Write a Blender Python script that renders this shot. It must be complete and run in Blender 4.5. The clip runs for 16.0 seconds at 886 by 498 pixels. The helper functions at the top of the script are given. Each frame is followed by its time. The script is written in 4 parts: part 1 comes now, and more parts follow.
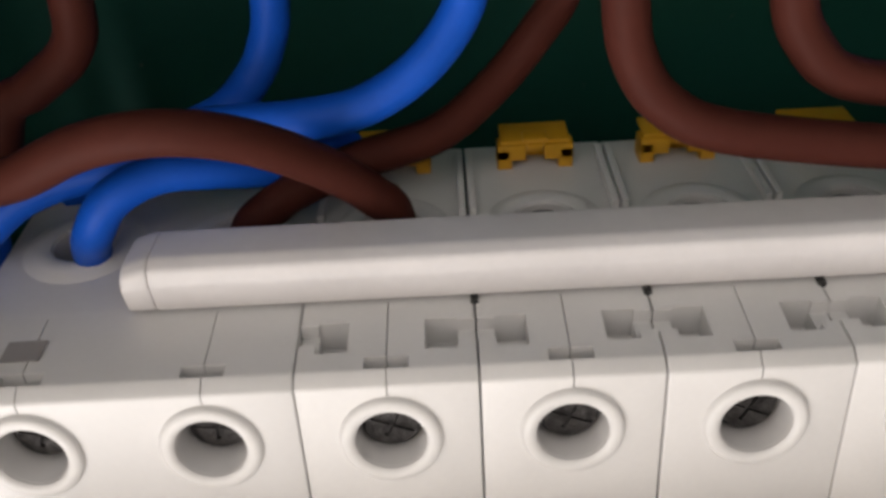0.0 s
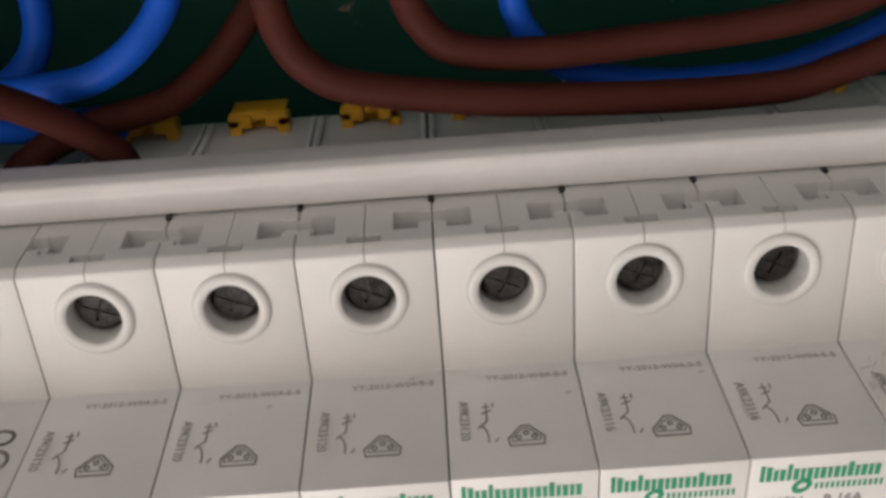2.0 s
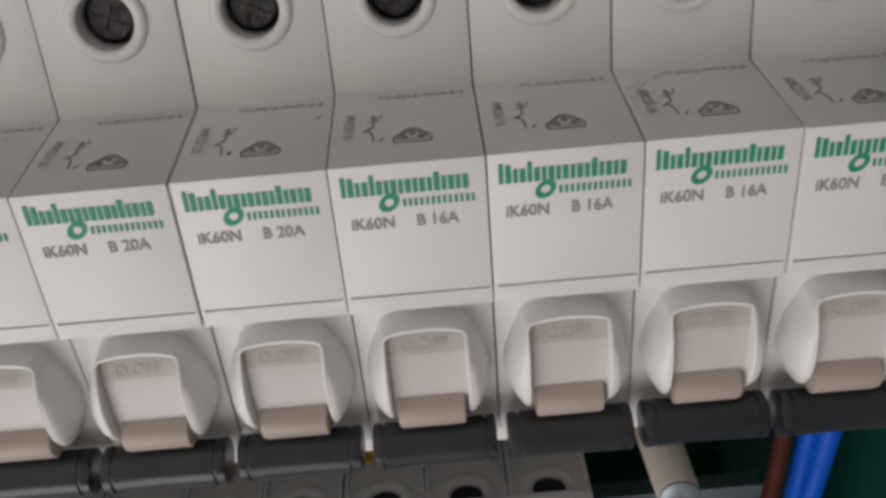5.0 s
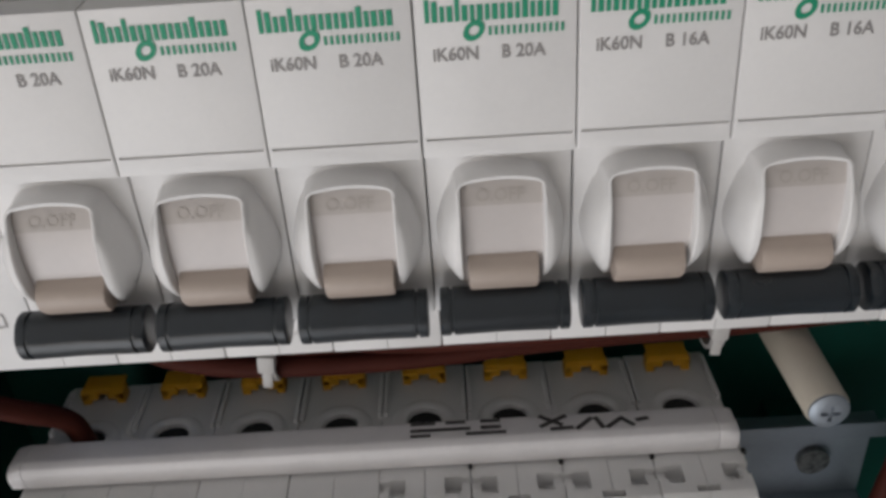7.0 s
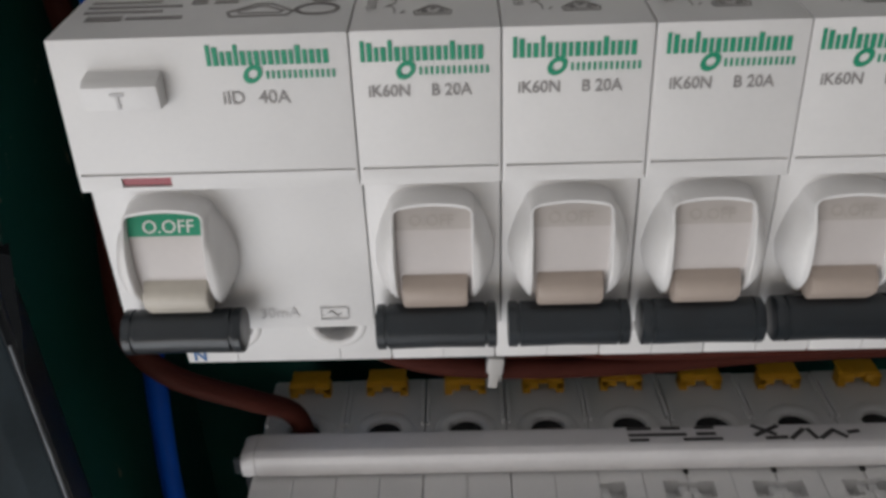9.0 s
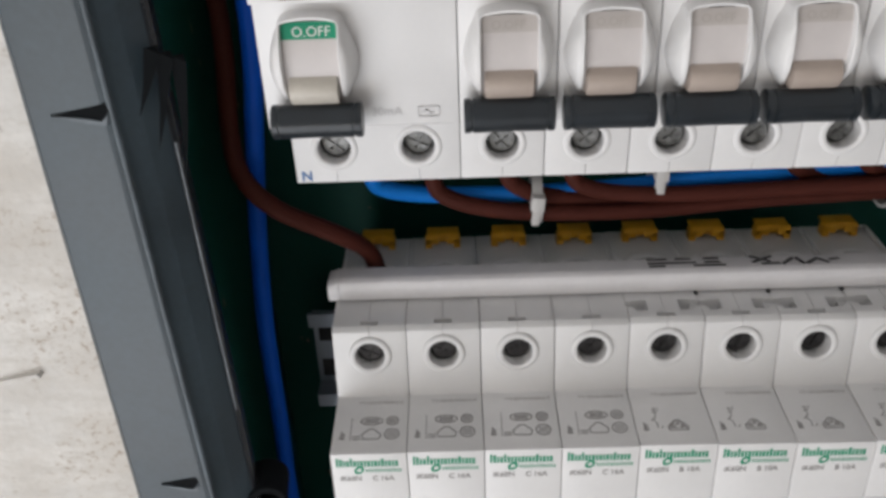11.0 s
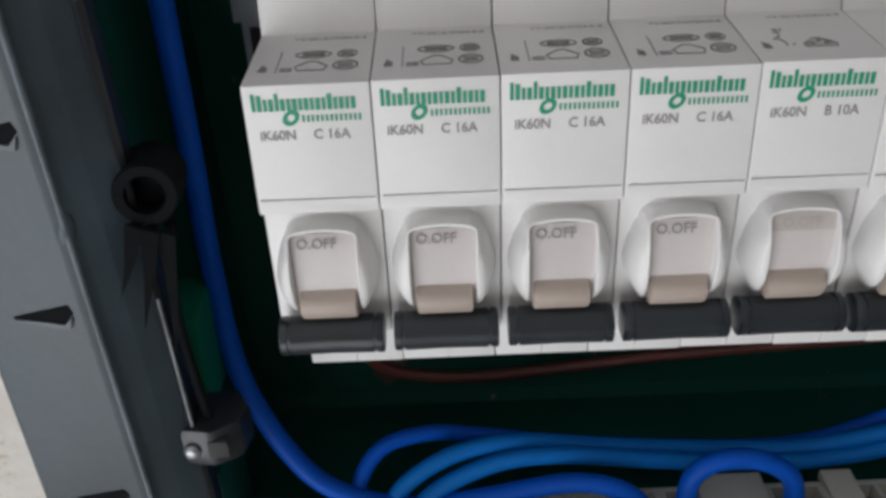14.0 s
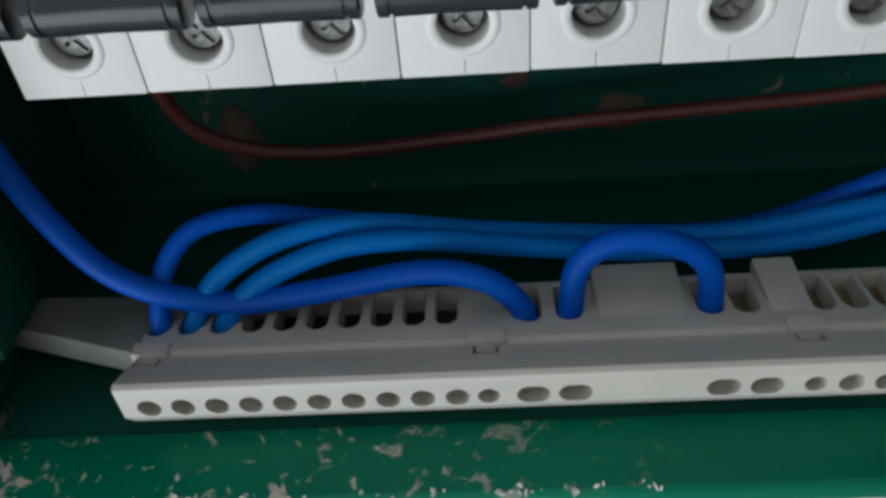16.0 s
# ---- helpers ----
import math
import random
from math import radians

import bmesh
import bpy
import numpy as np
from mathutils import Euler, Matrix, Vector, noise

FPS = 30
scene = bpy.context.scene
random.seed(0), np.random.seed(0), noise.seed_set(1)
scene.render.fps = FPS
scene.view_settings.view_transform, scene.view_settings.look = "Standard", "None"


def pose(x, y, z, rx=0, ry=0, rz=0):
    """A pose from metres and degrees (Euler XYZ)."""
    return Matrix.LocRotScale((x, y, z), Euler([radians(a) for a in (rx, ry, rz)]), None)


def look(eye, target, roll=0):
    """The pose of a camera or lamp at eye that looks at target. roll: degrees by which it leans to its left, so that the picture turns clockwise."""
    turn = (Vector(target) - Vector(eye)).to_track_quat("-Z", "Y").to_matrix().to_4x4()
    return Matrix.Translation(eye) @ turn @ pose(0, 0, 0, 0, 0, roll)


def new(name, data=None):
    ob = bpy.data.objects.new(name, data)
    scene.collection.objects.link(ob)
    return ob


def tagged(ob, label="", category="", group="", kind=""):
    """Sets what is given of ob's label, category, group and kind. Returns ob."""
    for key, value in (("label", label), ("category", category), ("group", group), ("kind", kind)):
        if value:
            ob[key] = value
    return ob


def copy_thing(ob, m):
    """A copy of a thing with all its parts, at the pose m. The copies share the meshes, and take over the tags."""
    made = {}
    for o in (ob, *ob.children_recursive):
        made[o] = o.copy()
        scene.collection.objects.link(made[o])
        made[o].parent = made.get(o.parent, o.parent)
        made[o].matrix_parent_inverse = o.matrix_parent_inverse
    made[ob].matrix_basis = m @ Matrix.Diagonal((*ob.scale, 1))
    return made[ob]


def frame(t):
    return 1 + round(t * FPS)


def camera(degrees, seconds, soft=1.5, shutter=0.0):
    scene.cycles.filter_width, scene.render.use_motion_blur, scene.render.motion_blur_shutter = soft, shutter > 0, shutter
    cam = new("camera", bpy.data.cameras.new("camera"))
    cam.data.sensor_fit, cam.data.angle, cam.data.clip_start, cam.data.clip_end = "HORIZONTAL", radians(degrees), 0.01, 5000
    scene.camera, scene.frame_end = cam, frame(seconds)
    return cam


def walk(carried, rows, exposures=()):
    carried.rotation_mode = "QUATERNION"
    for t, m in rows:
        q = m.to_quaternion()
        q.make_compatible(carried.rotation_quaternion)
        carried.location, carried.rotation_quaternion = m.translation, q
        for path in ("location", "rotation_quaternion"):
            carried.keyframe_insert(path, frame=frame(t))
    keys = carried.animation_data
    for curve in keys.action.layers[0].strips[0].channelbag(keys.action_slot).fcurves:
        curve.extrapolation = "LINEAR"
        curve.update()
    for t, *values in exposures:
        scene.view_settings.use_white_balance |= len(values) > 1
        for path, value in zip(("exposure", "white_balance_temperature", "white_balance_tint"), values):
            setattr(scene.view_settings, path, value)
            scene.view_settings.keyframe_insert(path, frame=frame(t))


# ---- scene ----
cam = camera(53.52, 16.0, soft=3.3, shutter=0.0)
# seconds, eye in metres, heading, pitch and roll in degrees
PATH = [
    (0, 0.0163, -0.0394, 0.0793, 1.01, -35.97, -3.54),
    (0.5, 0.0245, -0.0478, 0.0782, 0.42, -33.53, -3.31),
    (1, 0.0348, -0.0566, 0.0822, -0.18, -33.14, -3.18),
    (1.5, 0.0467, -0.0645, 0.0819, 0.03, -33.35, -3.57),
    (2, 0.0555, -0.0744, 0.0787, 0.20, -31.84, -4.21),
    (2.5, 0.0684, -0.0796, 0.0777, 0.29, -31.47, -4.73),
    (3, 0.0792, -0.0817, 0.0742, 0.47, -31.49, -5.20),
    (3.5, 0.0840, -0.0878, 0.0686, 0.67, -31.34, -5.34),
    (4, 0.0868, -0.0889, 0.0606, 0.37, -31.83, -5.31),
    (6.5, 0.0678, -0.0918, 0.0263, 0.68, -31.53, -4.43),
    (7, 0.0572, -0.0943, 0.0251, 0.98, -31.49, -3.94),
    (7.5, 0.0467, -0.0969, 0.0246, 1.31, -31.34, -3.67),
    (8, 0.0381, -0.0981, 0.0262, 1.81, -31.07, -3.25),
    (8.5, 0.0246, -0.0994, 0.0288, 1.78, -30.75, -2.87),
    (9, 0.0130, -0.1010, 0.0299, 1.59, -30.57, -2.18),
    (9.5, 0.0003, -0.1061, 0.0234, 2.03, -29.70, -2.35),
    (12, -0.0002, -0.1705, 0.0146, 1.18, -30.60, -2.47),
    (12.5, 0.0043, -0.1501, -0.0077, 1.61, -30.30, -2.89),
    (13, 0.0021, -0.1275, -0.0473, 0.90, -30.13, -2.53),
    (13.5, -0.0031, -0.1191, -0.0677, 1.05, -30.56, -2.73),
    (14, -0.0040, -0.1159, -0.0832, 0.74, -30.48, -2.72),
    (14.5, 0.0146, -0.1118, -0.0879, 0.93, -32.56, -3.23),
    (15, 0.0344, -0.1022, -0.0997, 1.71, -33.69, -4.16),
    (15.5, 0.0327, -0.0838, -0.1243, 2.28, -36.75, -4.67),
    (16, 0.0323, -0.0874, -0.1281, 3.70, -40.13, -5.00),
]
walk(cam, [(t, pose(x, y, z, 90 + p, 0, w) @ pose(0, 0, 0, 0, 0, r)) for t, x, y, z, w, p, r in PATH], exposures=[
    (0, 0.48, 7050, 16), (0.5, 0.38, 7100, 16), (1.5, 0.2, 7150, 16), (2.5, -0.09, 7150, 16), (3.5, -0.26, 7050, 15), (4.2, -0.48, 6900, 15),
    (6.3, -0.48, 6600, 14), (9, -0.51, 6500, 13), (9.7, -0.51, 6500, 13), (11.8, 0.05, 6450, 13), (12.5, 0.05, 6450, 13), (13.2, -0.2, 6450, 13), (14.5, -0.36, 6300, 12), (15, -0.42, 6300, 11), (16, -0.28, 6050, 6)])
# PATH END

# ---- light: one tall window behind the camera, low and to one side; the room is closed round it ----
world = bpy.data.worlds.new("sky")
scene.world = world
world.use_nodes = True
_wn = world.node_tree.nodes
_sky = _wn.new("ShaderNodeTexSky")
_sky.sky_type = "NISHITA"
_sky.sun_disc = False
_sky.sun_elevation = radians(35)
_sky.sun_rotation = radians(200)
world.node_tree.links.new(_sky.outputs[0], _wn["Background"].inputs[0])
_wn["Background"].inputs[1].default_value = 0.1

_lamp = bpy.data.lights.new("window_light", "AREA")
_lamp.shape = "RECTANGLE"
_lamp.size, _lamp.size_y = 1.3, 1.5
_lamp.energy = 26
_lamp.color = (0.945, 0.98, 1.0)
window_light = new("window_light", _lamp)
window_light.matrix_world = look((-0.8, -1.19, -0.73), (-0.55, 0.0, -0.12))

MM = 0.001


# ---- materials ----
def material(name, base, rough=0.5, metal=0.0, vary=0.12, grain=900.0, blotch=40.0, bump=0.15, spread=0.0, spec=0.5, coat=0.0):
    m = bpy.data.materials.new(name)
    m.use_nodes = True
    t = m.node_tree
    n, l = t.nodes, t.links
    b = n["Principled BSDF"]
    b.inputs["Roughness"].default_value = rough
    b.inputs["Metallic"].default_value = metal
    b.inputs["Specular IOR Level"].default_value = spec
    b.inputs["Coat Weight"].default_value = coat
    co = n.new("ShaderNodeTexCoord")
    big, fine = n.new("ShaderNodeTexNoise"), n.new("ShaderNodeTexNoise")
    big.inputs["Scale"].default_value, fine.inputs["Scale"].default_value = blotch, grain
    big.inputs["Detail"].default_value, fine.inputs["Detail"].default_value = 5, 3
    geo = n.new("ShaderNodeNewGeometry")
    for tex in (big, fine):
        l.new(geo.outputs["Position"], tex.inputs["Vector"])
    mix = n.new("ShaderNodeMath")
    mix.operation = "MULTIPLY_ADD"
    l.new(fine.outputs[0], mix.inputs[0])
    mix.inputs[1].default_value = 0.3
    l.new(big.outputs[0], mix.inputs[2])
    ramp = n.new("ShaderNodeMapRange")
    ramp.inputs["From Min"].default_value, ramp.inputs["From Max"].default_value = 0.35, 0.95
    ramp.inputs["To Min"].default_value, ramp.inputs["To Max"].default_value = 1 - vary, 1 + vary * 0.6
    l.new(mix.outputs[0], ramp.inputs["Value"])
    hue = n.new("ShaderNodeHueSaturation")
    hue.inputs["Color"].default_value = (*base, 1)
    value = ramp.outputs[0]
    if spread:
        info = n.new("ShaderNodeObjectInfo")
        each = n.new("ShaderNodeMapRange")
        each.inputs["To Min"].default_value, each.inputs["To Max"].default_value = 1 - spread, 1 + spread
        l.new(info.outputs["Random"], each.inputs["Value"])
        both = n.new("ShaderNodeMath")
        both.operation = "MULTIPLY"
        l.new(value, both.inputs[0])
        l.new(each.outputs[0], both.inputs[1])
        value = both.outputs[0]
    l.new(value, hue.inputs["Value"])
    l.new(hue.outputs[0], b.inputs["Base Color"])
    r2 = n.new("ShaderNodeMapRange")
    r2.inputs["To Min"].default_value, r2.inputs["To Max"].default_value = max(rough - 0.1, 0.02), min(rough + 0.12, 1)
    l.new(big.outputs[0], r2.inputs["Value"])
    l.new(r2.outputs[0], b.inputs["Roughness"])
    if bump:
        bp = n.new("ShaderNodeBump")
        bp.inputs["Strength"].default_value = bump
        bp.inputs["Distance"].default_value = 0.0002
        l.new(fine.outputs[0], bp.inputs["Height"])
        l.new(bp.outputs[0], b.inputs["Normal"])
    return m


def splashed(name, base, spot, low, high, rough=0.4, scale=55.0, z_from=None, z_to=None, y_from=None, y_to=None):
    """A painted surface with plaster smears of their own shape, thicker between two heights or depths."""
    m = material(name, base, rough, vary=0.2, grain=500, blotch=18, bump=0.25)
    t = m.node_tree
    n, l = t.nodes, t.links
    b = n["Principled BSDF"]
    b.inputs["Specular IOR Level"].default_value = 0.2
    geo = n.new("ShaderNodeNewGeometry")
    warp = n.new("ShaderNodeTexNoise")
    warp.inputs["Scale"].default_value, warp.inputs["Detail"].default_value = scale, 8
    warp.inputs["Roughness"].default_value, warp.inputs["Distortion"].default_value = 0.62, 1.4
    l.new(geo.outputs["Position"], warp.inputs["Vector"])
    cut = n.new("ShaderNodeMapRange")
    cut.inputs["From Min"].default_value, cut.inputs["From Max"].default_value = low, high
    l.new(warp.outputs[0], cut.inputs["Value"])
    mask = cut.outputs[0]
    if z_from is not None:
        sep = n.new("ShaderNodeSeparateXYZ")
        l.new(geo.outputs["Position"], sep.inputs[0])
        fade = n.new("ShaderNodeMapRange")
        fade.inputs["From Min"].default_value, fade.inputs["From Max"].default_value = z_from, z_to
        l.new(sep.outputs[0], fade.inputs["Value"])
        times = n.new("ShaderNodeMath")
        times.operation = "MULTIPLY"
        l.new(mask, times.inputs[0])
        l.new(fade.outputs[0], times.inputs[1])
        mask = times.outputs[0]
        deep = n.new("ShaderNodeMapRange")
        deep.inputs["From Min"].default_value, deep.inputs["From Max"].default_value = y_from, y_to
        l.new(sep.outputs[1], deep.inputs["Value"])
        again = n.new("ShaderNodeMath")
        again.operation = "MULTIPLY"
        l.new(mask, again.inputs[0])
        l.new(deep.outputs[0], again.inputs[1])
        mask = again.outputs[0]
    mix = n.new("ShaderNodeMix")
    mix.data_type = "RGBA"
    l.new(mask, mix.inputs[0])
    l.new(b.inputs["Base Color"].links[0].from_socket, mix.inputs[6])
    mix.inputs[7].default_value = (*spot, 1)
    l.new(mix.outputs[2], b.inputs["Base Color"])
    return m


def plaster(name):
    """Trowelled plaster: streaks along the trowel's way, clumps of brown specks and fine pits."""
    m = material(name, (0.69, 0.668, 0.635), 0.9, vary=0.16, grain=500, blotch=45, bump=1.0)
    t = m.node_tree
    n, l = t.nodes, t.links
    b = n["Principled BSDF"]
    geo = n.new("ShaderNodeNewGeometry")

    def layer(scale, stretch, low, high, detail=4, rough=0.6):
        mp = n.new("ShaderNodeMapping")
        mp.inputs["Scale"].default_value = stretch
        l.new(geo.outputs["Position"], mp.inputs[0])
        tex = n.new("ShaderNodeTexNoise")
        tex.inputs["Scale"].default_value, tex.inputs["Detail"].default_value, tex.inputs["Roughness"].default_value = scale, detail, rough
        l.new(mp.outputs[0], tex.inputs["Vector"])
        cut = n.new("ShaderNodeMapRange")
        cut.inputs["From Min"].default_value, cut.inputs["From Max"].default_value = low, high
        l.new(tex.outputs[0], cut.inputs["Value"])
        return cut.outputs[0]

    def blend(mask, colour, under):
        mix = n.new("ShaderNodeMix")
        mix.data_type = "RGBA"
        l.new(mask, mix.inputs[0])
        l.new(under, mix.inputs[6])
        mix.inputs[7].default_value = (*colour, 1)
        return mix.outputs[2]

    def product(a, c):
        x = n.new("ShaderNodeMath")
        x.operation = "MULTIPLY"
        l.new(a, x.inputs[0])
        l.new(c, x.inputs[1])
        return x.outputs[0]

    streak = layer(30, (0.45, 1, 3.4), 0.44, 0.68, 6)
    stain = layer(20, (1, 1, 1.4), 0.46, 0.70, 6, 0.7)
    mottle = layer(170, (0.6, 1, 1.7), 0.48, 0.64, 5, 0.7)
    clump = layer(38, (1.2, 1, 0.8), 0.47, 0.60)
    speck = product(layer(520, (1, 1, 1.3), 0.53, 0.63, 3, 0.7), clump)
    crack = product(layer(90, (3.5, 1, 0.12), 0.66, 0.69, 2), layer(25, (1, 1, 1), 0.5, 0.56))
    pit = product(layer(210, (0.8, 1, 1.5), 0.64, 0.72, 3), layer(30, (1, 1, 1), 0.45, 0.6))
    c = b.inputs["Base Color"].links[0].from_socket
    c = blend(streak, (0.57, 0.55, 0.52), c)
    c = blend(stain, (0.53, 0.49, 0.44), c)
    c = blend(mottle, (0.55, 0.52, 0.48), c)
    c = blend(crack, (0.36, 0.34, 0.31), c)
    c = blend(speck, (0.36, 0.29, 0.23), c)
    c = blend(pit, (0.24, 0.21, 0.18), c)
    l.new(c, b.inputs["Base Color"])
    return m


WHITE = material("white_plastic", (0.70, 0.688, 0.68), 0.42, vary=0.07, grain=1500, blotch=60, bump=0.05, spread=0.03)
WHITE_OLD = material("white_plastic_rcd", (0.70, 0.69, 0.685), 0.4, vary=0.06, grain=1500, blotch=70, bump=0.05)
DRUM = material("drum_plastic", (0.56, 0.52, 0.505), 0.38, vary=0.08, bump=0.05)
STRIP = material("drum_strip", (0.47, 0.43, 0.405), 0.5, vary=0.1)
BEIGE = material("lever_beige", (0.40, 0.33, 0.285), 0.5, vary=0.1)
CREAM_LEVER = material("lever_cream", (0.52, 0.48, 0.42), 0.45, vary=0.15, blotch=120)
HANDLE = material("handle_black", (0.011, 0.016, 0.021), 0.32, vary=0.35, blotch=150, bump=0.15, spread=0.1, spec=0.5)
COMB = material("comb_grey", (0.70, 0.68, 0.685), 0.42, vary=0.1, blotch=90, bump=0.1)
YELLOW = material("clip_yellow", (0.62, 0.31, 0.015), 0.45, vary=0.15)
DARK_STEEL = material("dark_screw_steel", (0.055, 0.052, 0.052), 0.38, metal=0.8, vary=0.9, grain=2600, blotch=900, bump=1.0)
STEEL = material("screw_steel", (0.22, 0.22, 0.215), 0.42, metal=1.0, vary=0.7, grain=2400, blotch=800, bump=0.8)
CHROME = material("bright_screw", (0.34, 0.35, 0.36), 0.38, metal=0.9, vary=0.3, blotch=300)
ZINC = material("zinc_rail", (0.30, 0.335, 0.38), 0.45, metal=0.6, vary=0.2, blotch=50)
BLUE = material("wire_blue", (0.001, 0.082, 0.50), 0.45, vary=0.15, blotch=80, bump=0.06, spec=0.16)
BLUE_LIGHT = material("wire_light_blue", (0.003, 0.16, 0.56), 0.45, vary=0.15, blotch=80, bump=0.06, spec=0.16)
BROWN = material("wire_brown", (0.064, 0.017, 0.012), 0.55, vary=0.2, blotch=90, bump=0.06, spec=0.08)
RED_BROWN = material("wire_red_brown", (0.085, 0.021, 0.017), 0.4, vary=0.2, blotch=90)
# one green plastic in two tones: inner shade painted darker, lit edge lighter
GREEN_SHADED = splashed("green_plastic_shaded", (0.004, 0.062, 0.046), (0.20, 0.15, 0.11), 0.66, 0.72, 0.55, 75)
GREEN_LIT = splashed("green_plastic_lit", (0.003, 0.145, 0.085), (0.46, 0.41, 0.36), 0.575, 0.64, 0.34, 150, 0.065, 0.005, 0.020, 0.012)
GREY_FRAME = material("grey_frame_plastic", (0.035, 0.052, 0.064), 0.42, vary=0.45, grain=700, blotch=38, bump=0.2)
LIP_GLINT = material("lip_glint_pale", (0.17, 0.185, 0.20), 0.3, vary=0.9, grain=700, blotch=90, bump=0.2)
PALE_EDGE = material("pale_grey_edge", (0.075, 0.095, 0.11), 0.4, vary=0.6, grain=700, blotch=120, bump=0.2)
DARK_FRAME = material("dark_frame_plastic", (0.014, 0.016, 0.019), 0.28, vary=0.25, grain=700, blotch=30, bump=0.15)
# black of fins, barrel and strip, also the shade painted into the gouges
BLACK_AND_SHADE = material("frame_black_and_shade", (0.008, 0.009, 0.010), 0.8, vary=0.2, spec=0.05)
BAR_GREY = material("terminal_bar_plastic", (0.50, 0.478, 0.435), 0.5, vary=0.09, blotch=60, bump=0.08)
BRACKET = material("bracket_grey", (0.19, 0.195, 0.178), 0.6, vary=0.35, blotch=90, bump=0.2)
BRASS = material("terminal_brass", (0.42, 0.33, 0.2), 0.4, metal=0.9, vary=0.3, blotch=200)
NYLON = material("tie_nylon", (0.48, 0.465, 0.45), 0.4, vary=0.06)
CREAM = material("pillar_cream", (0.55, 0.5, 0.42), 0.45, vary=0.1)
INK_GREEN = material("ink_green", (0.004, 0.26, 0.14), 0.55, vary=0.08, bump=0)
INK_GREY = material("ink_grey", (0.27, 0.255, 0.25), 0.6, vary=0.1, bump=0)
INK_DARK = material("ink_dark", (0.06, 0.055, 0.055), 0.6, vary=0.1, bump=0)
INK_FAINT = material("ink_faint", (0.36, 0.335, 0.32), 0.6, vary=0.1, bump=0)
INK_PALE = material("ink_pale", (0.55, 0.54, 0.54), 0.6, vary=0.1, bump=0)
INK_WHITE = material("ink_white", (0.75, 0.75, 0.73), 0.5, vary=0.05, bump=0)
INK_BLUE = material("ink_blue", (0.06, 0.17, 0.4), 0.6, vary=0.1, bump=0)
INK_WORN = material("ink_worn", (0.43, 0.39, 0.36), 0.6, vary=0.1, bump=0)
RED = material("red_window", (0.30, 0.03, 0.045), 0.3, vary=0.2, bump=0)
# near-black of the comb teeth, also painted as shade into holes and slots
SHADE_AND_TEETH = material("hole_shade_and_teeth", (0.02, 0.02, 0.02), 0.7, vary=0.2, bump=0)
PLASTER = plaster("plaster_wall")
SPLASH = material("splash_brown", (0.075, 0.055, 0.04), 0.9, vary=0.5, grain=900, blotch=200, bump=0.8)
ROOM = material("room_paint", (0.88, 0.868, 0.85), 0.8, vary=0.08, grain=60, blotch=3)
ROOM_BOUNCE_CUT = material("room_bounce_cut", (0.30, 0.29, 0.285), 0.8, vary=0.08, grain=60, blotch=3)
FLOOR = material("room_floor", (0.5, 0.47, 0.44), 0.6, vary=0.15, grain=30, blotch=2)


# ---- building helpers; inside them lengths are millimetres ----
def finish(name, bm, mat, angle=38):
    me = bpy.data.meshes.new(name)
    bmesh.ops.scale(bm, vec=(MM, MM, MM), verts=bm.verts)
    bmesh.ops.recalc_face_normals(bm, faces=bm.faces)
    bm.to_mesh(me)
    bm.free()
    me.materials.append(mat)
    me.shade_smooth()
    me.set_sharp_from_angle(angle=radians(angle))
    return me


def part(name, data, mat, parent, label="", at=None):
    me = finish(name, data, mat) if isinstance(data, bmesh.types.BMesh) else data
    ob = new(name, me)
    ob.parent = parent
    if at is not None:
        ob.matrix_basis = at
    if label:
        tagged(ob, label)
    if name in ("maker_mark", "approval_mark", "date_code", "item_code", "circuit_symbol", "approval_stamp", "printed_mark", "black_print", "wave_box"):
        tagged(ob, kind="stuff")
    return ob


def thing(name, data, mat, label, category, group="", kind="", at=None):
    ob = new(name, finish(name, data, mat) if isinstance(data, bmesh.types.BMesh) else data)
    if at is not None:
        ob.matrix_basis = at
    return tagged(ob, label, category, group, kind)


def base(name, label, category, group="", at=None):
    ob = new(name)
    ob.empty_display_size = 0.01
    if at is not None:
        ob.matrix_basis = at
    return tagged(ob, label, category, group)


def mmpose(x, y, z, rx=0, ry=0, rz=0):
    return pose(x * MM, y * MM, z * MM, rx, ry, rz)


def box(bm, x0, x1, y0, y1, z0, z1, bevel=0.0):
    got = bmesh.ops.create_cube(bm, size=1, matrix=Matrix.LocRotScale(
        ((x0 + x1) / 2, (y0 + y1) / 2, (z0 + z1) / 2), None, (abs(x1 - x0), abs(y1 - y0), abs(z1 - z0))))
    if bevel:
        es = list({e for v in got["verts"] for e in v.link_edges})
        bmesh.ops.bevel(bm, geom=es, offset=bevel, segments=2, affect="EDGES", profile=0.6)
    return bm


def boxes(*rows, bevel=0.0):
    bm = bmesh.new()
    for r in rows:
        box(bm, *r, bevel=bevel)
    return bm


def prism(bm, profile, x0, x1, bevel=0.0, axis="x"):
    """A closed outline swept from x0 to x1. axis x: outline in (y, z); axis z: outline in (x, y)."""
    def v(p, s):
        return (s, p[0], p[1]) if axis == "x" else (p[0], p[1], s)
    a = [bm.verts.new(v(p, x0)) for p in profile]
    b = [bm.verts.new(v(p, x1)) for p in profile]
    fs = [bm.faces.new(a), bm.faces.new(b[::-1])]
    k = len(profile)
    fs += [bm.faces.new((a[i], b[i], b[(i + 1) % k], a[(i + 1) % k])) for i in range(k)]
    if bevel:
        bmesh.ops.recalc_face_normals(bm, faces=fs)
        es = list({e for f in fs for e in f.edges})
        bmesh.ops.bevel(bm, geom=es, offset=bevel, segments=2, affect="EDGES", profile=0.6)
    return bm


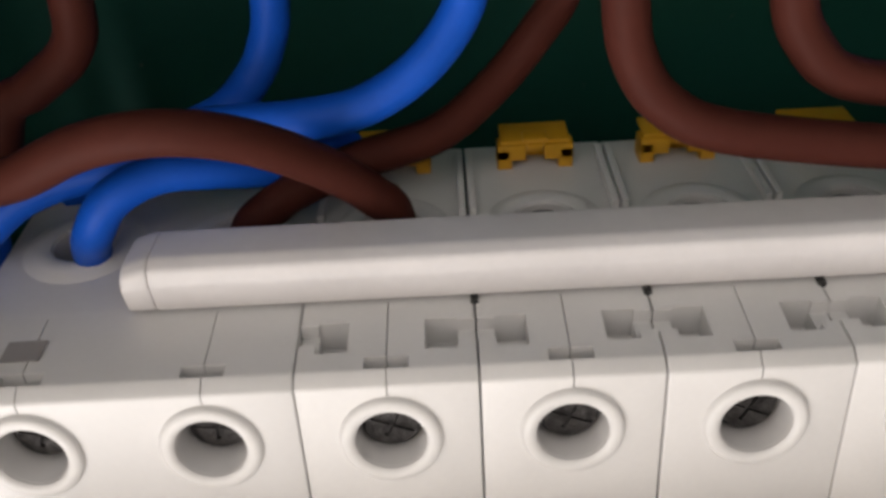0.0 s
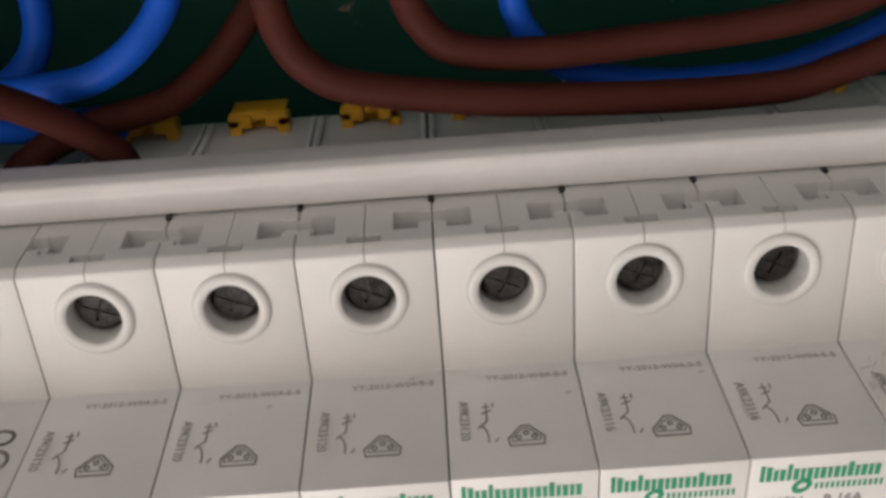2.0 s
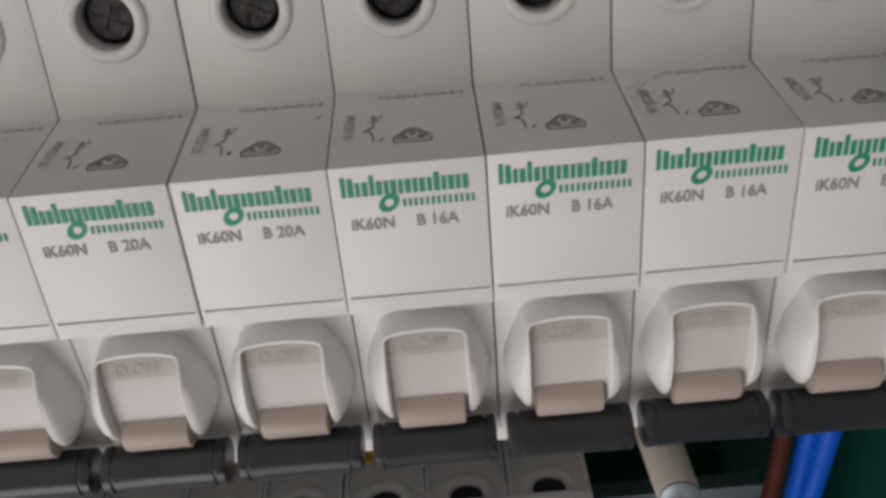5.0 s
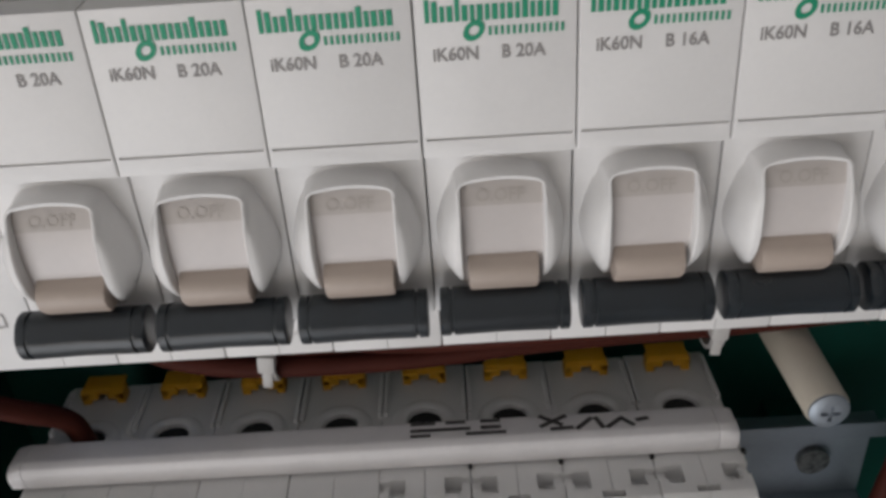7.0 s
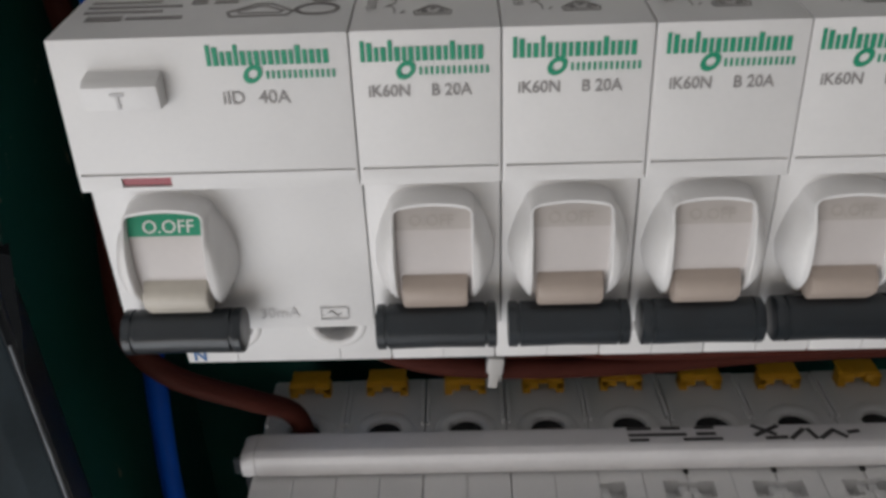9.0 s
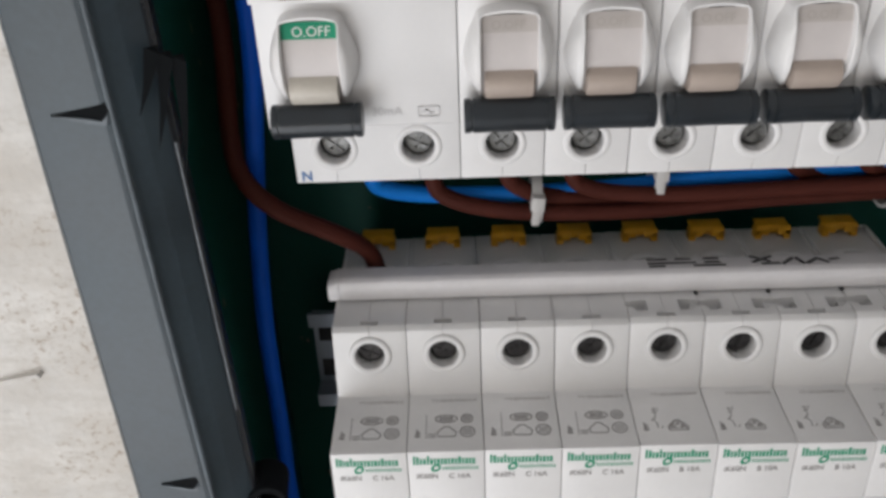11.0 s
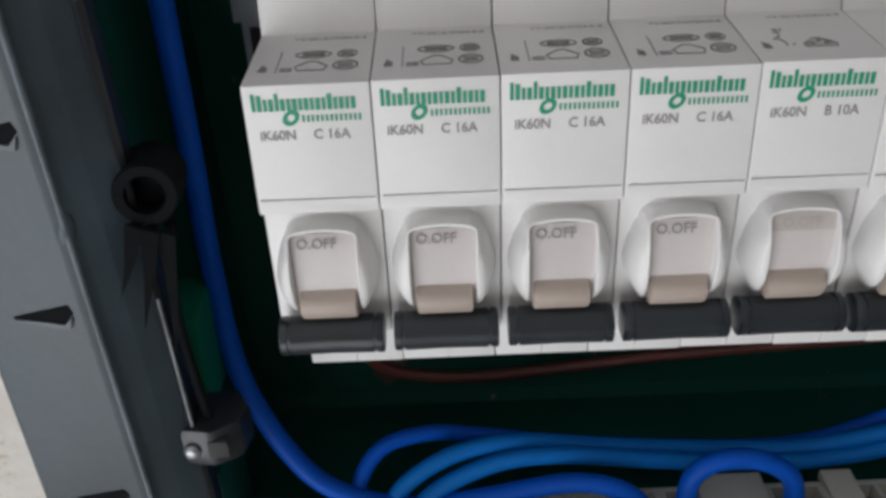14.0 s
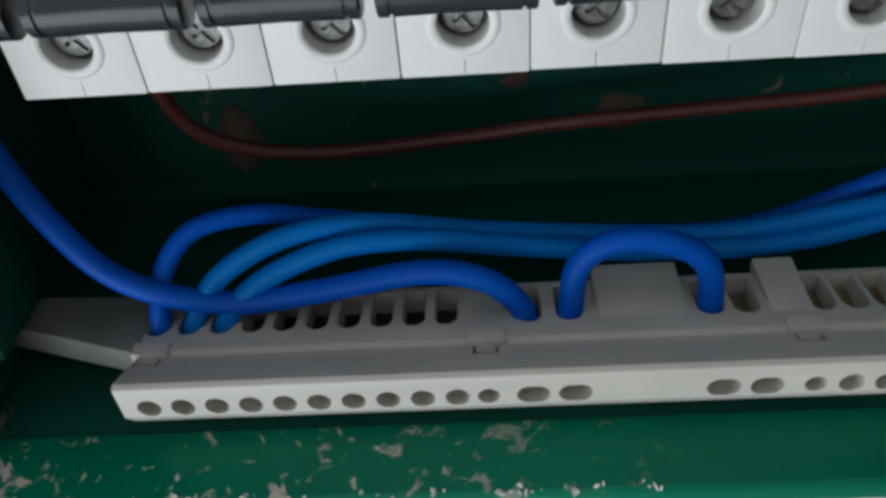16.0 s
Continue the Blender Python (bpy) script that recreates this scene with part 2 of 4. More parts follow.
def rod(bm, start, end, r, r2=None, n=24, caps=True):
    a, b = Vector(start), Vector(end)
    m = Matrix.Translation((a + b) / 2) @ (b - a).to_track_quat("Z", "Y").to_matrix().to_4x4()
    bmesh.ops.create_cone(bm, cap_ends=caps, segments=n, radius1=r, radius2=r if r2 is None else r2, depth=(b - a).length, matrix=m)
    return bm


def lathe(bm, start, way, rings, n=32, closed=False):
    """Turned shape: rings of (distance along way, radius)."""
    m = Matrix.Translation(start) @ Vector(way).to_track_quat("Z", "Y").to_matrix().to_4x4()
    loops = [[bm.verts.new(m @ Vector((r * math.cos(2 * math.pi * i / n), r * math.sin(2 * math.pi * i / n), d))) for i in range(n)] for d, r in rings]
    pairs = list(zip(loops, loops[1:])) + ([(loops[-1], loops[0])] if closed else [])
    for a, b in pairs:
        for i in range(n):
            bm.faces.new((a[i], a[(i + 1) % n], b[(i + 1) % n], b[i]))
    if not closed:
        bm.faces.new(loops[0][::-1])
        bm.faces.new(loops[-1])
    return bm


def smooth_line(points, steps=10):
    ps = [Vector(p) for p in points]
    ps = [ps[0] * 2 - ps[1]] + ps + [ps[-1] * 2 - ps[-2]]
    out = []
    for a, b, c, d in zip(ps, ps[1:], ps[2:], ps[3:]):
        for i in range(steps):
            t = i / steps
            out.append(0.5 * (2 * b + (c - a) * t + (2 * a - 5 * b + 4 * c - d) * t * t + (3 * b - a - 3 * c + d) * t ** 3))
    return out + [ps[-2]]


def tube(points, r, n=14, steps=10):
    """A round cable along a smooth line through the points."""
    line = smooth_line(points, steps)
    bm = bmesh.new()
    side = Vector((0, 1, 0.3)).normalized()
    loops = []
    for i, p in enumerate(line):
        way = (line[min(i + 1, len(line) - 1)] - line[max(i - 1, 0)]).normalized()
        side = (side - way * side.dot(way)).normalized()
        up = way.cross(side)
        loops.append([bm.verts.new(p + r * (math.cos(2 * math.pi * k / n) * side + math.sin(2 * math.pi * k / n) * up)) for k in range(n)])
    for a, b in zip(loops, loops[1:]):
        for k in range(n):
            bm.faces.new((a[k], a[(k + 1) % n], b[(k + 1) % n], b[k]))
    bm.faces.new(loops[0][::-1])
    bm.faces.new(loops[-1])
    return bm


def baked(ob):
    dg = bpy.context.evaluated_depsgraph_get()
    me = bpy.data.meshes.new_from_object(ob.evaluated_get(dg))
    bpy.data.objects.remove(ob)
    return me


def carved(name, bm, cutter_bm, mat, extra=None, angle=38):
    """The first shape less the second, as one mesh; extra is a shape added to it."""
    ob, cut = new("work", finish(name, bm, mat)), new("cutter", finish("cutter", cutter_bm, mat))
    mod = ob.modifiers.new("cut", "BOOLEAN")
    mod.operation, mod.solver, mod.object = "DIFFERENCE", "EXACT", cut
    mod.use_self = True
    me = baked(ob)
    bpy.data.objects.remove(cut)
    if extra is not None:
        more = bmesh.new()
        more.from_mesh(me)
        add = finish("extra", extra, mat)
        more.from_mesh(add)
        more.to_mesh(me)
        more.free()
    me.name = name
    me.materials.clear()
    me.materials.append(mat)
    for p in me.polygons:
        p.material_index = 0
    me.shade_smooth()
    me.set_sharp_from_angle(angle=radians(angle))
    return me


def lettering(name, text, size, mat, bold=0.0, width=1.0):
    cu = bpy.data.curves.new("letters", "FONT")
    cu.body, cu.size, cu.offset, cu.resolution_u = text, size * MM, bold * MM, 3
    cu.extrude = 0.02 * MM
    ob = new("letters", cu)
    me = baked(ob)
    bpy.data.curves.remove(cu)
    for v in me.vertices:
        v.co.x *= width
    me.name = name
    me.materials.clear()
    me.materials.append(mat)
    return me

# ---- the large structure ----
BOX_L, BOX_R, BOX_T, BOX_B, BACK = -62, 178, 130, -257, 86   # inside faces of the enclosure
ROOM_L, ROOM_R, ROOM_BACK, FLOOR_Z, CEIL_Z = -1900, 1300, -1200, -1750, 520

WIN = (-1450, -150, -1550, 90)


def plain_wall(name, rows, mat, label):
    return thing(name, boxes(*rows), mat, label, "wall", kind="structure")


plain_wall("wall_north", [
    (ROOM_L, BOX_L - 4, 0, 150, FLOOR_Z, CEIL_Z),
    (BOX_R + 4, ROOM_R, 0, 150, FLOOR_Z, CEIL_Z),
    (BOX_L - 4, BOX_R + 4, 0, 150, BOX_T + 4, CEIL_Z),
    (BOX_L - 4, BOX_R + 4, 0.5, 150, FLOOR_Z, BOX_B - 4),
    (BOX_L - 4, BOX_R + 4, BACK + 6, 150, BOX_B - 4, BOX_T + 4),
], PLASTER, "rough cream plaster wall with brown specks round the recessed box")
plain_wall("wall_west", [(ROOM_L - 100, ROOM_L, ROOM_BACK, 150, FLOOR_Z, CEIL_Z)], ROOM, "plain light painted side wall of the room")
# this wall is unseen, added dark so less light bounces onto the frame
plain_wall("wall_east", [(ROOM_R, ROOM_R + 100, ROOM_BACK, 150, FLOOR_Z, CEIL_Z)], ROOM_BOUNCE_CUT, "unseen side wall, added dark to cut bounced light")
plain_wall("wall_south", [
    (ROOM_L - 100, WIN[0], ROOM_BACK - 100, ROOM_BACK, FLOOR_Z, CEIL_Z),
    (WIN[1], ROOM_R + 100, ROOM_BACK - 100, ROOM_BACK, FLOOR_Z, CEIL_Z),
    (WIN[0], WIN[1], ROOM_BACK - 100, ROOM_BACK, FLOOR_Z, WIN[2]),
    (WIN[0], WIN[1], ROOM_BACK - 100, ROOM_BACK, WIN[3], CEIL_Z),
], ROOM, "plain light painted wall with one window opening")
thing("floor", boxes((ROOM_L - 100, ROOM_R + 100, ROOM_BACK - 100, 150, FLOOR_Z - 100, FLOOR_Z)), FLOOR, "plain dull floor of the room", "floor", kind="structure")
thing("ceiling", boxes((ROOM_L - 100, ROOM_R + 100, ROOM_BACK - 100, 150, CEIL_Z, CEIL_Z + 100)), ROOM, "plain light ceiling of the room", "ceiling", kind="structure")

# the green plastic box let into the wall
enclosure = base("electrical_enclosure", "green plastic box recessed in plastered wall, dusty, inner shade painted dark", "enclosure", at=mmpose(0, 0, 0))
part("back_panel", boxes((BOX_L, BOX_R, BACK, BACK + 3, BOX_B, BOX_T)), GREEN_SHADED, enclosure)
part("side_panel", boxes((BOX_L - 3, BOX_L, 3, BACK, BOX_B, BOX_T)), GREEN_SHADED, enclosure)
part("side_panel", boxes((BOX_R, BOX_R + 3, 3, BACK, BOX_B, BOX_T)), GREEN_SHADED, enclosure)
part("top_panel", boxes((BOX_L - 3, BOX_R + 3, 3, BACK, BOX_T, BOX_T + 3)), GREEN_SHADED, enclosure)
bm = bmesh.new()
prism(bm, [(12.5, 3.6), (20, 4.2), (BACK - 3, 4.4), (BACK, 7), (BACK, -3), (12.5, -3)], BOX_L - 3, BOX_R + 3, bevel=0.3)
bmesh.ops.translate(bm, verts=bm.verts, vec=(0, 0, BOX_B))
part("bottom_panel", bm, GREEN_SHADED, enclosure)
bm = bmesh.new()
prism(bm, [(-1.2, 0.4), (-0.3, 1.4), (6, 2.5), (12.4, 3.9), (12.4, -3), (-1.2, -3)], BOX_L - 3, BOX_R + 3, bevel=0.3)
bmesh.ops.translate(bm, verts=bm.verts, vec=(0, 0, BOX_B))
part("front_lip", bm, GREEN_LIT, enclosure, "glossy green front lip smeared with old plaster, painted lighter as lit")
# plaster splashes on the back and moulded bosses in the corner
random.seed(9)
for x, z, w, h in ((-24, -238, 5, 9), (64, -236, 6, 5), (40, -226, 3, 2), (-48, -214, 4, 3), (100, -222, 5, 2)):
    bm = bmesh.new()
    bmesh.ops.create_icosphere(bm, subdivisions=3, radius=1, matrix=Matrix.LocRotScale((x, BACK, z), None, (w, 1.0, h)))
    for v in bm.verts:
        v.co += Vector((random.uniform(-0.6, 0.6), random.uniform(-0.25, 0.25), random.uniform(-0.6, 0.6)))
    part("plaster_splash", bm, SPLASH, enclosure, "dull brown plaster splash")

# upper boss wears the lit green, lower boss the shaded one
part("corner_boss", boxes((BOX_L, -55.0, 25, 42, -204, -180), bevel=1.5), GREEN_LIT, enclosure)
part("corner_boss", boxes((BOX_L, -55.0, 20, 40, -241, -216), bevel=1.5), GREEN_SHADED, enclosure)
# plaster crumbs on the box floor and wall edge
random.seed(4)
bm = bmesh.new()
for k in range(60):
    x, y = random.uniform(-60, 60), random.uniform(-1.2, 0.6)
    r = random.uniform(0.2, 0.7)
    bmesh.ops.create_icosphere(bm, subdivisions=1, radius=1, matrix=Matrix.LocRotScale(
        (x, y, BOX_B + 1.3), Euler((random.random() * 3, random.random() * 3, random.random() * 3)), (r * 1.6, r, r * 0.4)))
thing("plaster_crumbs", bm, PLASTER, "small dry plaster crumbs stuck along the green edge", "crumbs", kind="stuff")

# a thin raised sliver left by the trowel
bm = bmesh.new()
prism(bm, [(-110.5, -0.5), (-92.8, -1.7), (-92.4, 0.3), (-110.5, 0.3)], -0.6, 0.6, bevel=0.08, axis="z")
thing("plaster_sliver", bm, PLASTER, "thin raised plaster sliver on the rough wall", "plaster", at=mmpose(0, 0, -99.6) @ pose(-0.1 , 0, 0, 0, -13.5, 0) @ pose(0.1, 0, 0))

# grey plastic surround at the hinge side
surround = base("hinge_frame", "grey plastic frame with gouges shaded in paint, beside the plaster wall", "frame", at=mmpose(0, 0, 0))
FR_T, FR_B = 134, -228


def leaned(bm):
    """The inner side of the frame stands a little askew; the outer edge stays upright."""
    for v in bm.verts:
        w = min(1.0, max(0.0, (v.co.x + 77) / 14))
        v.co.x += w * (-5 + 7.5 * (FR_T - v.co.z) / (FR_T - FR_B))
    return bm


bm = bmesh.new()
prism(bm, [(-79, 1.5), (-79, -1.5), (-77.5, -3.2), (-62.5, -4.2), (-60.6, -3.8), (-59.6, -2.6), (-56.8, -0.5), (-53.4, 2.8), (-53.7, 4.0), (-57.1, 1.1), (-60.4, -0.8), (-62.5, -1.2), (-76, -0.6), (-76.6, 1.5)], FR_B, FR_T, bevel=0.25, axis="z")
part("frame_body", leaned(bm), GREY_FRAME, surround)
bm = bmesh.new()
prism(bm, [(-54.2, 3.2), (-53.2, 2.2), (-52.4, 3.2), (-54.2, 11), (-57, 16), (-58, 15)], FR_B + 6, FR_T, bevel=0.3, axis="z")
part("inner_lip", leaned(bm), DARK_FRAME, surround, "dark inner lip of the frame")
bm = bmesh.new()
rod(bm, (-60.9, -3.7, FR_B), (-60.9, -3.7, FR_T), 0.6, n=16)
part("edge_bead", leaned(bm), PALE_EDGE, surround, "paler ridge")
# two pale rods carry the glint of the inner lip in their colour
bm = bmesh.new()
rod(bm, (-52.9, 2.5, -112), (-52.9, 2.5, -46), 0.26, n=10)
part("lip_glint", leaned(bm), LIP_GLINT, surround, "thin pale rod painted as the glint of the lip")
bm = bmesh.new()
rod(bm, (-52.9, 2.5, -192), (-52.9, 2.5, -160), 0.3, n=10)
part("lip_glint", leaned(bm), LIP_GLINT, surround, "thin pale rod painted as the glint of the lip")
for z, w in ((-37, 10.5), (-128, 8.5), (-158, 9.0), (-197, 9.0)):
    # a pointed gouge, its shade painted black, with a paler turned-up lower lip
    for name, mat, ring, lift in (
            ("gouge_shade", BLACK_AND_SHADE, [(-63.2 - w, -0.3), (-66.5, 1.0), (-63.2, 1.7), (-62.6, 0.2), (-64.2, -1.5), (-67.0, -1.0)], 0.12),
            ("gouge_lip", PALE_EDGE, [(-63.0 - w, -0.5), (-67.0, -1.1), (-64.2, -1.6), (-62.8, -0.4), (-63.4, -2.4), (-67.2, -1.9)], 0.5)):
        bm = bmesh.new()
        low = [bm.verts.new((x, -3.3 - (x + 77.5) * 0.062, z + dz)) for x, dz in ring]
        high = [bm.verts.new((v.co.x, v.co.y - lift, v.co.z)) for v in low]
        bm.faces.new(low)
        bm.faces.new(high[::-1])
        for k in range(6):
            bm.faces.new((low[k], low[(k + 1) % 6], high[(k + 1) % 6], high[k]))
        part(name, bm, mat, surround, "small pointed gouge, its shade painted black" if name == "gouge_shade" else "")
# dark pointed fins fanning down from the hinge barrels
for dx, dz in ((0, 0), (-2.5, 118)):
    for top, end in (((-51.5, -0.8, -146), (-55.6, -2.2, -157)), ((-49.6, -0.2, -147), (-53.6, -1.6, -164)), ((-47.6, 0.6, -148), (-50.4, 0.8, -171))):
        bm = bmesh.new()
        x, y, z = top
        vs = [bm.verts.new((px + dx, py, pz + dz)) for px, py, pz in ((x - 1.3, y, z + 1.5), (x + 1.3, y + 0.5, z), (x + 0.4, y + 2.6, z + 1.0))]
        mid = [bm.verts.new(v.co.lerp(Vector((end[0] + dx, end[1], end[2] + dz)), 0.55) + Vector((0.35, 0.2, 0.4))) for v in vs]
        tip = bm.verts.new((end[0] + dx, end[1], end[2] + dz))
        bm.faces.new(vs)
        for k in range(3):
            n = (k + 1) % 3
            bm.faces.new((vs[k], vs[n], mid[n], mid[k]))
            bm.faces.new((mid[k], mid[n], tip))
        part("fin", bm, BLACK_AND_SHADE, surround)
bm = bmesh.new()
bmesh.ops.create_uvsphere(bm, u_segments=20, v_segments=12, radius=1, matrix=Matrix.LocRotScale((-60.6, -2.9, -144), Euler((0, 0.15, 0)), (1.6, 1.5, 3.6)))
part("ridge_bump", bm, GREY_FRAME, surround)
bm = tube([(-47.6, 4, -147), (-50.0, 4.4, -163), (-49.4, 4.6, -180), (-48.6, 5.6, -191), (-48.4, 8, -197)], 0.85, n=10)
part("spring_strip", bm, BLACK_AND_SHADE, surround, "glossy black spring strip")
bm = bmesh.new()
lathe(bm, (-49.6, 1.5, -141), (-0.15, 1, -0.1), [(0, 3.1), (0, 4.6), (0.5, 4.9), (11, 5.1), (11, 3.2), (4, 3.0)], closed=True)
rod(bm, (-50.3, 6.0, -141.5), (-50.5, 7.0, -141.6), 3.4, n=24)
part("hinge_barrel", bm, BLACK_AND_SHADE, surround, "dark open hinge barrel")
# the screwed tab low on the frame
bm = bmesh.new()
prism(bm, [(-62, 14), (-52, 12.5), (-47.5, 15), (-46, 20), (-49, 25), (-62, 24)], -203.5, -195, bevel=1.6, axis="z")
tab = part("screw_tab", bm, DARK_FRAME, surround, "dark plastic tab with a bright screw", at=mmpose(4.0, -12, 8))
bm = bmesh.new()
lathe(bm, (-55.6, 14.0, -199.4), (0, -1, 0), [(0, 1.5), (1.6, 1.5), (2.1, 1.1), (2.3, 0.5)], n=20)
part("screw", bm, CHROME, tab)
bm = boxes((-52.8, -49.0, 12.3, 15.4, -201, -197.2), bevel=0.6)
part("slot_shadow", bm, SHADE_AND_TEETH, tab)

# ---- breakers ----
W = 17.7
PROFILE = [(0, 0), (-0.6, -17.2), (-0.6, -19.8), (1.9, -20.0), (2.3, -43.8), (4, -44.6), (19.6, -45.2), (20.4, -46),
           (21.7, -64.7), (24, -65.2), (63, -64.2), (63, 21.4), (33, 21.0), (22.6, 20.4), (21.1, 19.4), (18.9, 1.3)]
TOP_HOLE, LOW_HOLE = (19.9, 13.1), (21.1, -56.6)


def rim(bm, x, y, z, tilt):
    way = (0, math.cos(tilt), -math.sin(tilt))
    lathe(bm, (x, y - 0.22, z), way, [(0.25, 3.62), (0.05, 3.8), (-0.08, 4.1), (-0.1, 4.5), (0.0, 4.85), (0.2, 5.1), (0.7, 5.25), (1.2, 5.25), (1.2, 3.6)], closed=True)


def screw_mesh(mat, w, deep):
    bm = bmesh.new()
    lathe(bm, (0, 0, 0), (0, 1, 0), [(0, 2.7), (0.35, 3.05), (3, 3.05)], n=24)
    cut = boxes((-2.5, 2.5, -1, deep, -w, w), (-w * 0.85, w * 0.85, -1, deep + 0.15, -1.7, 1.7))
    return carved("terminal_screw", bm, cut, mat)


def ring_mesh(hole, tilt):
    bm = bmesh.new()
    rim(bm, 0, hole[0], hole[1], tilt)
    return finish("terminal_ring", bm, WHITE)


TOP_RING, LOW_RING = ring_mesh(TOP_HOLE, 0.12), ring_mesh(LOW_HOLE, -0.07)
SCREW, SCREW_DARK = screw_mesh(STEEL, 0.38, 0.5), screw_mesh(DARK_STEEL, 0.26, 0.22)


def body_mesh(poles, notched, mat):
    width = 18 * poles - 0.16
    bm = bmesh.new()
    prism(bm, PROFILE, 0.08, 0.08 + width, bevel=0.3)
    cut, extra = bmesh.new(), bmesh.new()
    for k in range(poles):
        x = 18 * k + 9
        rod(cut, (x, 10, TOP_HOLE[1] + 1.1), (x, 36, TOP_HOLE[1] - 1.8), 3.6, n=28)
        rod(cut, (x, 10, LOW_HOLE[1]), (x, 36, LOW_HOLE[1]), 3.6, n=28)
        rod(cut, (x, 45.2, -2), (x, 45.2, 30), 3.7, n=24)
        box(cut, x - 2.2, x + 2.2, 22.7, 24.2, 18, 24)
        if notched:
            for a, b in ((1.9, 5.1), (12.8, 16.1)):
                box(cut, x - 9 + a, x - 9 + b, 25.0, 29.2, 17.2, 24)
            box(cut, x - 9 - 0.5, x - 9 + 2.0, 26.2, 28.9, 19.2, 24)
            box(cut, x + 9 - 2.1, x + 9 + 0.5, 26.2, 28.9, 19.2, 24)
        for e in (x - 8.8, x + 8.0) if poles == 1 else ():
            box(extra, e, e + 0.8, 47, 61, 20.4, 22.3, bevel=0.2)
        # fine half seam through the terminal, front and below
        box(cut, x - 0.06, x + 0.06, 19, 22.6, -66, -62.2)
        box(cut, x - 0.06, x + 0.06, 20.5, 32, 17.6, 24)
    box(cut, 0.6, width - 0.3, -2, -0.22, -17.55, -17.2)
    if poles == 2:
        box(cut, 5.6, 12.0, -2, 0.0, -19.2, -17.9)
    # side vents between nose and shoulder
    return carved("body", bm, cut, mat, extra)


def between(z, table):
    """Value at height z from rows of (height, value), heights falling."""
    for (z0, v0), (z1, v1) in zip(table, table[1:]):
        if z >= z1:
            return v0 + (v1 - v0) * min(1.0, max(0.0, (z0 - z) / (z0 - z1)))
    return table[-1][1]


def housing_mesh(mat):
    """The guard round the toggle: one moulded arch, its cheeks bulging beside the drum."""
    half = [(-24.1, 6.1), (-25.2, 6.75), (-26.5, 7.25), (-28, 7.7), (-30, 8.1), (-31.6, 8.15), (-33, 7.85), (-34.4, 7.3), (-35.8, 6.5), (-37, 5.9), (-37.8, 5.5)]
    crest = [(-22.7, -1.9), (-24.1, -2.6), (-26, -3.6), (-28, -4.0), (-30.5, -4.3), (-33.2, -3.8), (-35.2, -2.7), (-36.5, -1.5), (-37.8, 0.4)]
    way = []
    for n in range(13):
        z = -37.8 + (37.8 - 24.1) * n / 12
        way.append(((-4.95, z), (-between(z, half), z)))
    for n in range(1, 7):
        t, f = radians(180 - 15 * n), radians(9 * n)
        way.append(((-4.2 + 0.75 * math.cos(t), -23.6 + 0.75 * math.sin(t)), (-6.1 * math.cos(f) ** 0.85, -24.1 + 2.9 * math.sin(f) ** 0.85)))
    for n in range(1, 6):
        f = radians(54 + 7.19 * n)
        way.append(((-4.2 + 4.2 * n / 5, -22.85 + 0.4 * math.sin(n / 5 * math.pi / 2)), (-6.1 * math.cos(f) ** 0.85, -24.1 + 2.9 * math.sin(f) ** 0.85)))
    way += [((-i[0], i[1]), (-o[0], o[1])) for i, o in way[-2::-1]]
    bm = bmesh.new()
    loops = []
    for (xi, zi), (xo, zo) in way:
        y = between(zi, crest)
        arch = max(0.0, min(1.0, (zi + 26.5) / 3.0))
        u0 = 0.2 + 0.3 * arch
        line = [(0, 7.0), (0, y + 0.4), (0.04, y + 0.1), (0.1, y), (u0 - 0.08, y + 0.04), (u0, y + 0.05 + 0.5 * arch)]
        for k in range(1, 8):
            u = k / 7
            fall = (1 - arch) * math.sqrt(1 - u * u) ** 1.1 + arch * (0.62 * (1 - u) ** 1.1)
            line.append((u0 + (1 - u0) * u, 2.6 - (2.55 - y) * fall))
        line.append((1.0, 7.0))
        loops.append([bm.verts.new((9 + xi + (xo - xi) * u, v, zi + (zo - zi) * u)) for u, v in line])
    k = len(loops[0])
    for p, q in zip(loops, loops[1:]):
        for n in range(k):
            bm.faces.new((p[n], p[(n + 1) % k], q[(n + 1) % k], q[n]))
    bm.faces.new(loops[0])
    bm.faces.new(loops[-1][::-1])
    return finish("guard", bm, mat, angle=60)


def drum_mesh():
    bm = bmesh.new()
    prism(bm, [(13.7 - 16 * math.cos(radians(a)), -29.6 + 16 * math.sin(radians(a))) for a in range(-32, 25, 2)] + [(8, -22.6), (8, -38)], 4.0, 14.0)
    return finish("drum", bm, DRUM)


def strip_mesh(mat, name="drum_strip", start=14, end=24.6, proud=0.14):
    """A curved label plate let into the top of the drum."""
    arc = [radians(start + (end - start) * n / 8) for n in range(9)]
    out = [(13.7 - (16.0 + proud) * math.cos(a), -29.6 + (16.0 + proud) * math.sin(a)) for a in arc]
    back = [(13.7 - 15.6 * math.cos(a), -29.6 + 15.6 * math.sin(a)) for a in reversed(arc)]
    bm = bmesh.new()
    prism(bm, out + back, 4.06, 13.94)
    return finish(name, bm, mat)


def lever_mesh(mat):
    bm = bmesh.new()
    prism(bm, [(2.0, -30.8), (-2.2, -32.5), (-3.6, -33.7), (-4.0, -34.9), (-3.6, -36.2), (-2.4, -37.6), (3.0, -37.5)], 4.6, 13.4, bevel=0.55)
    return finish("lever", bm, mat)


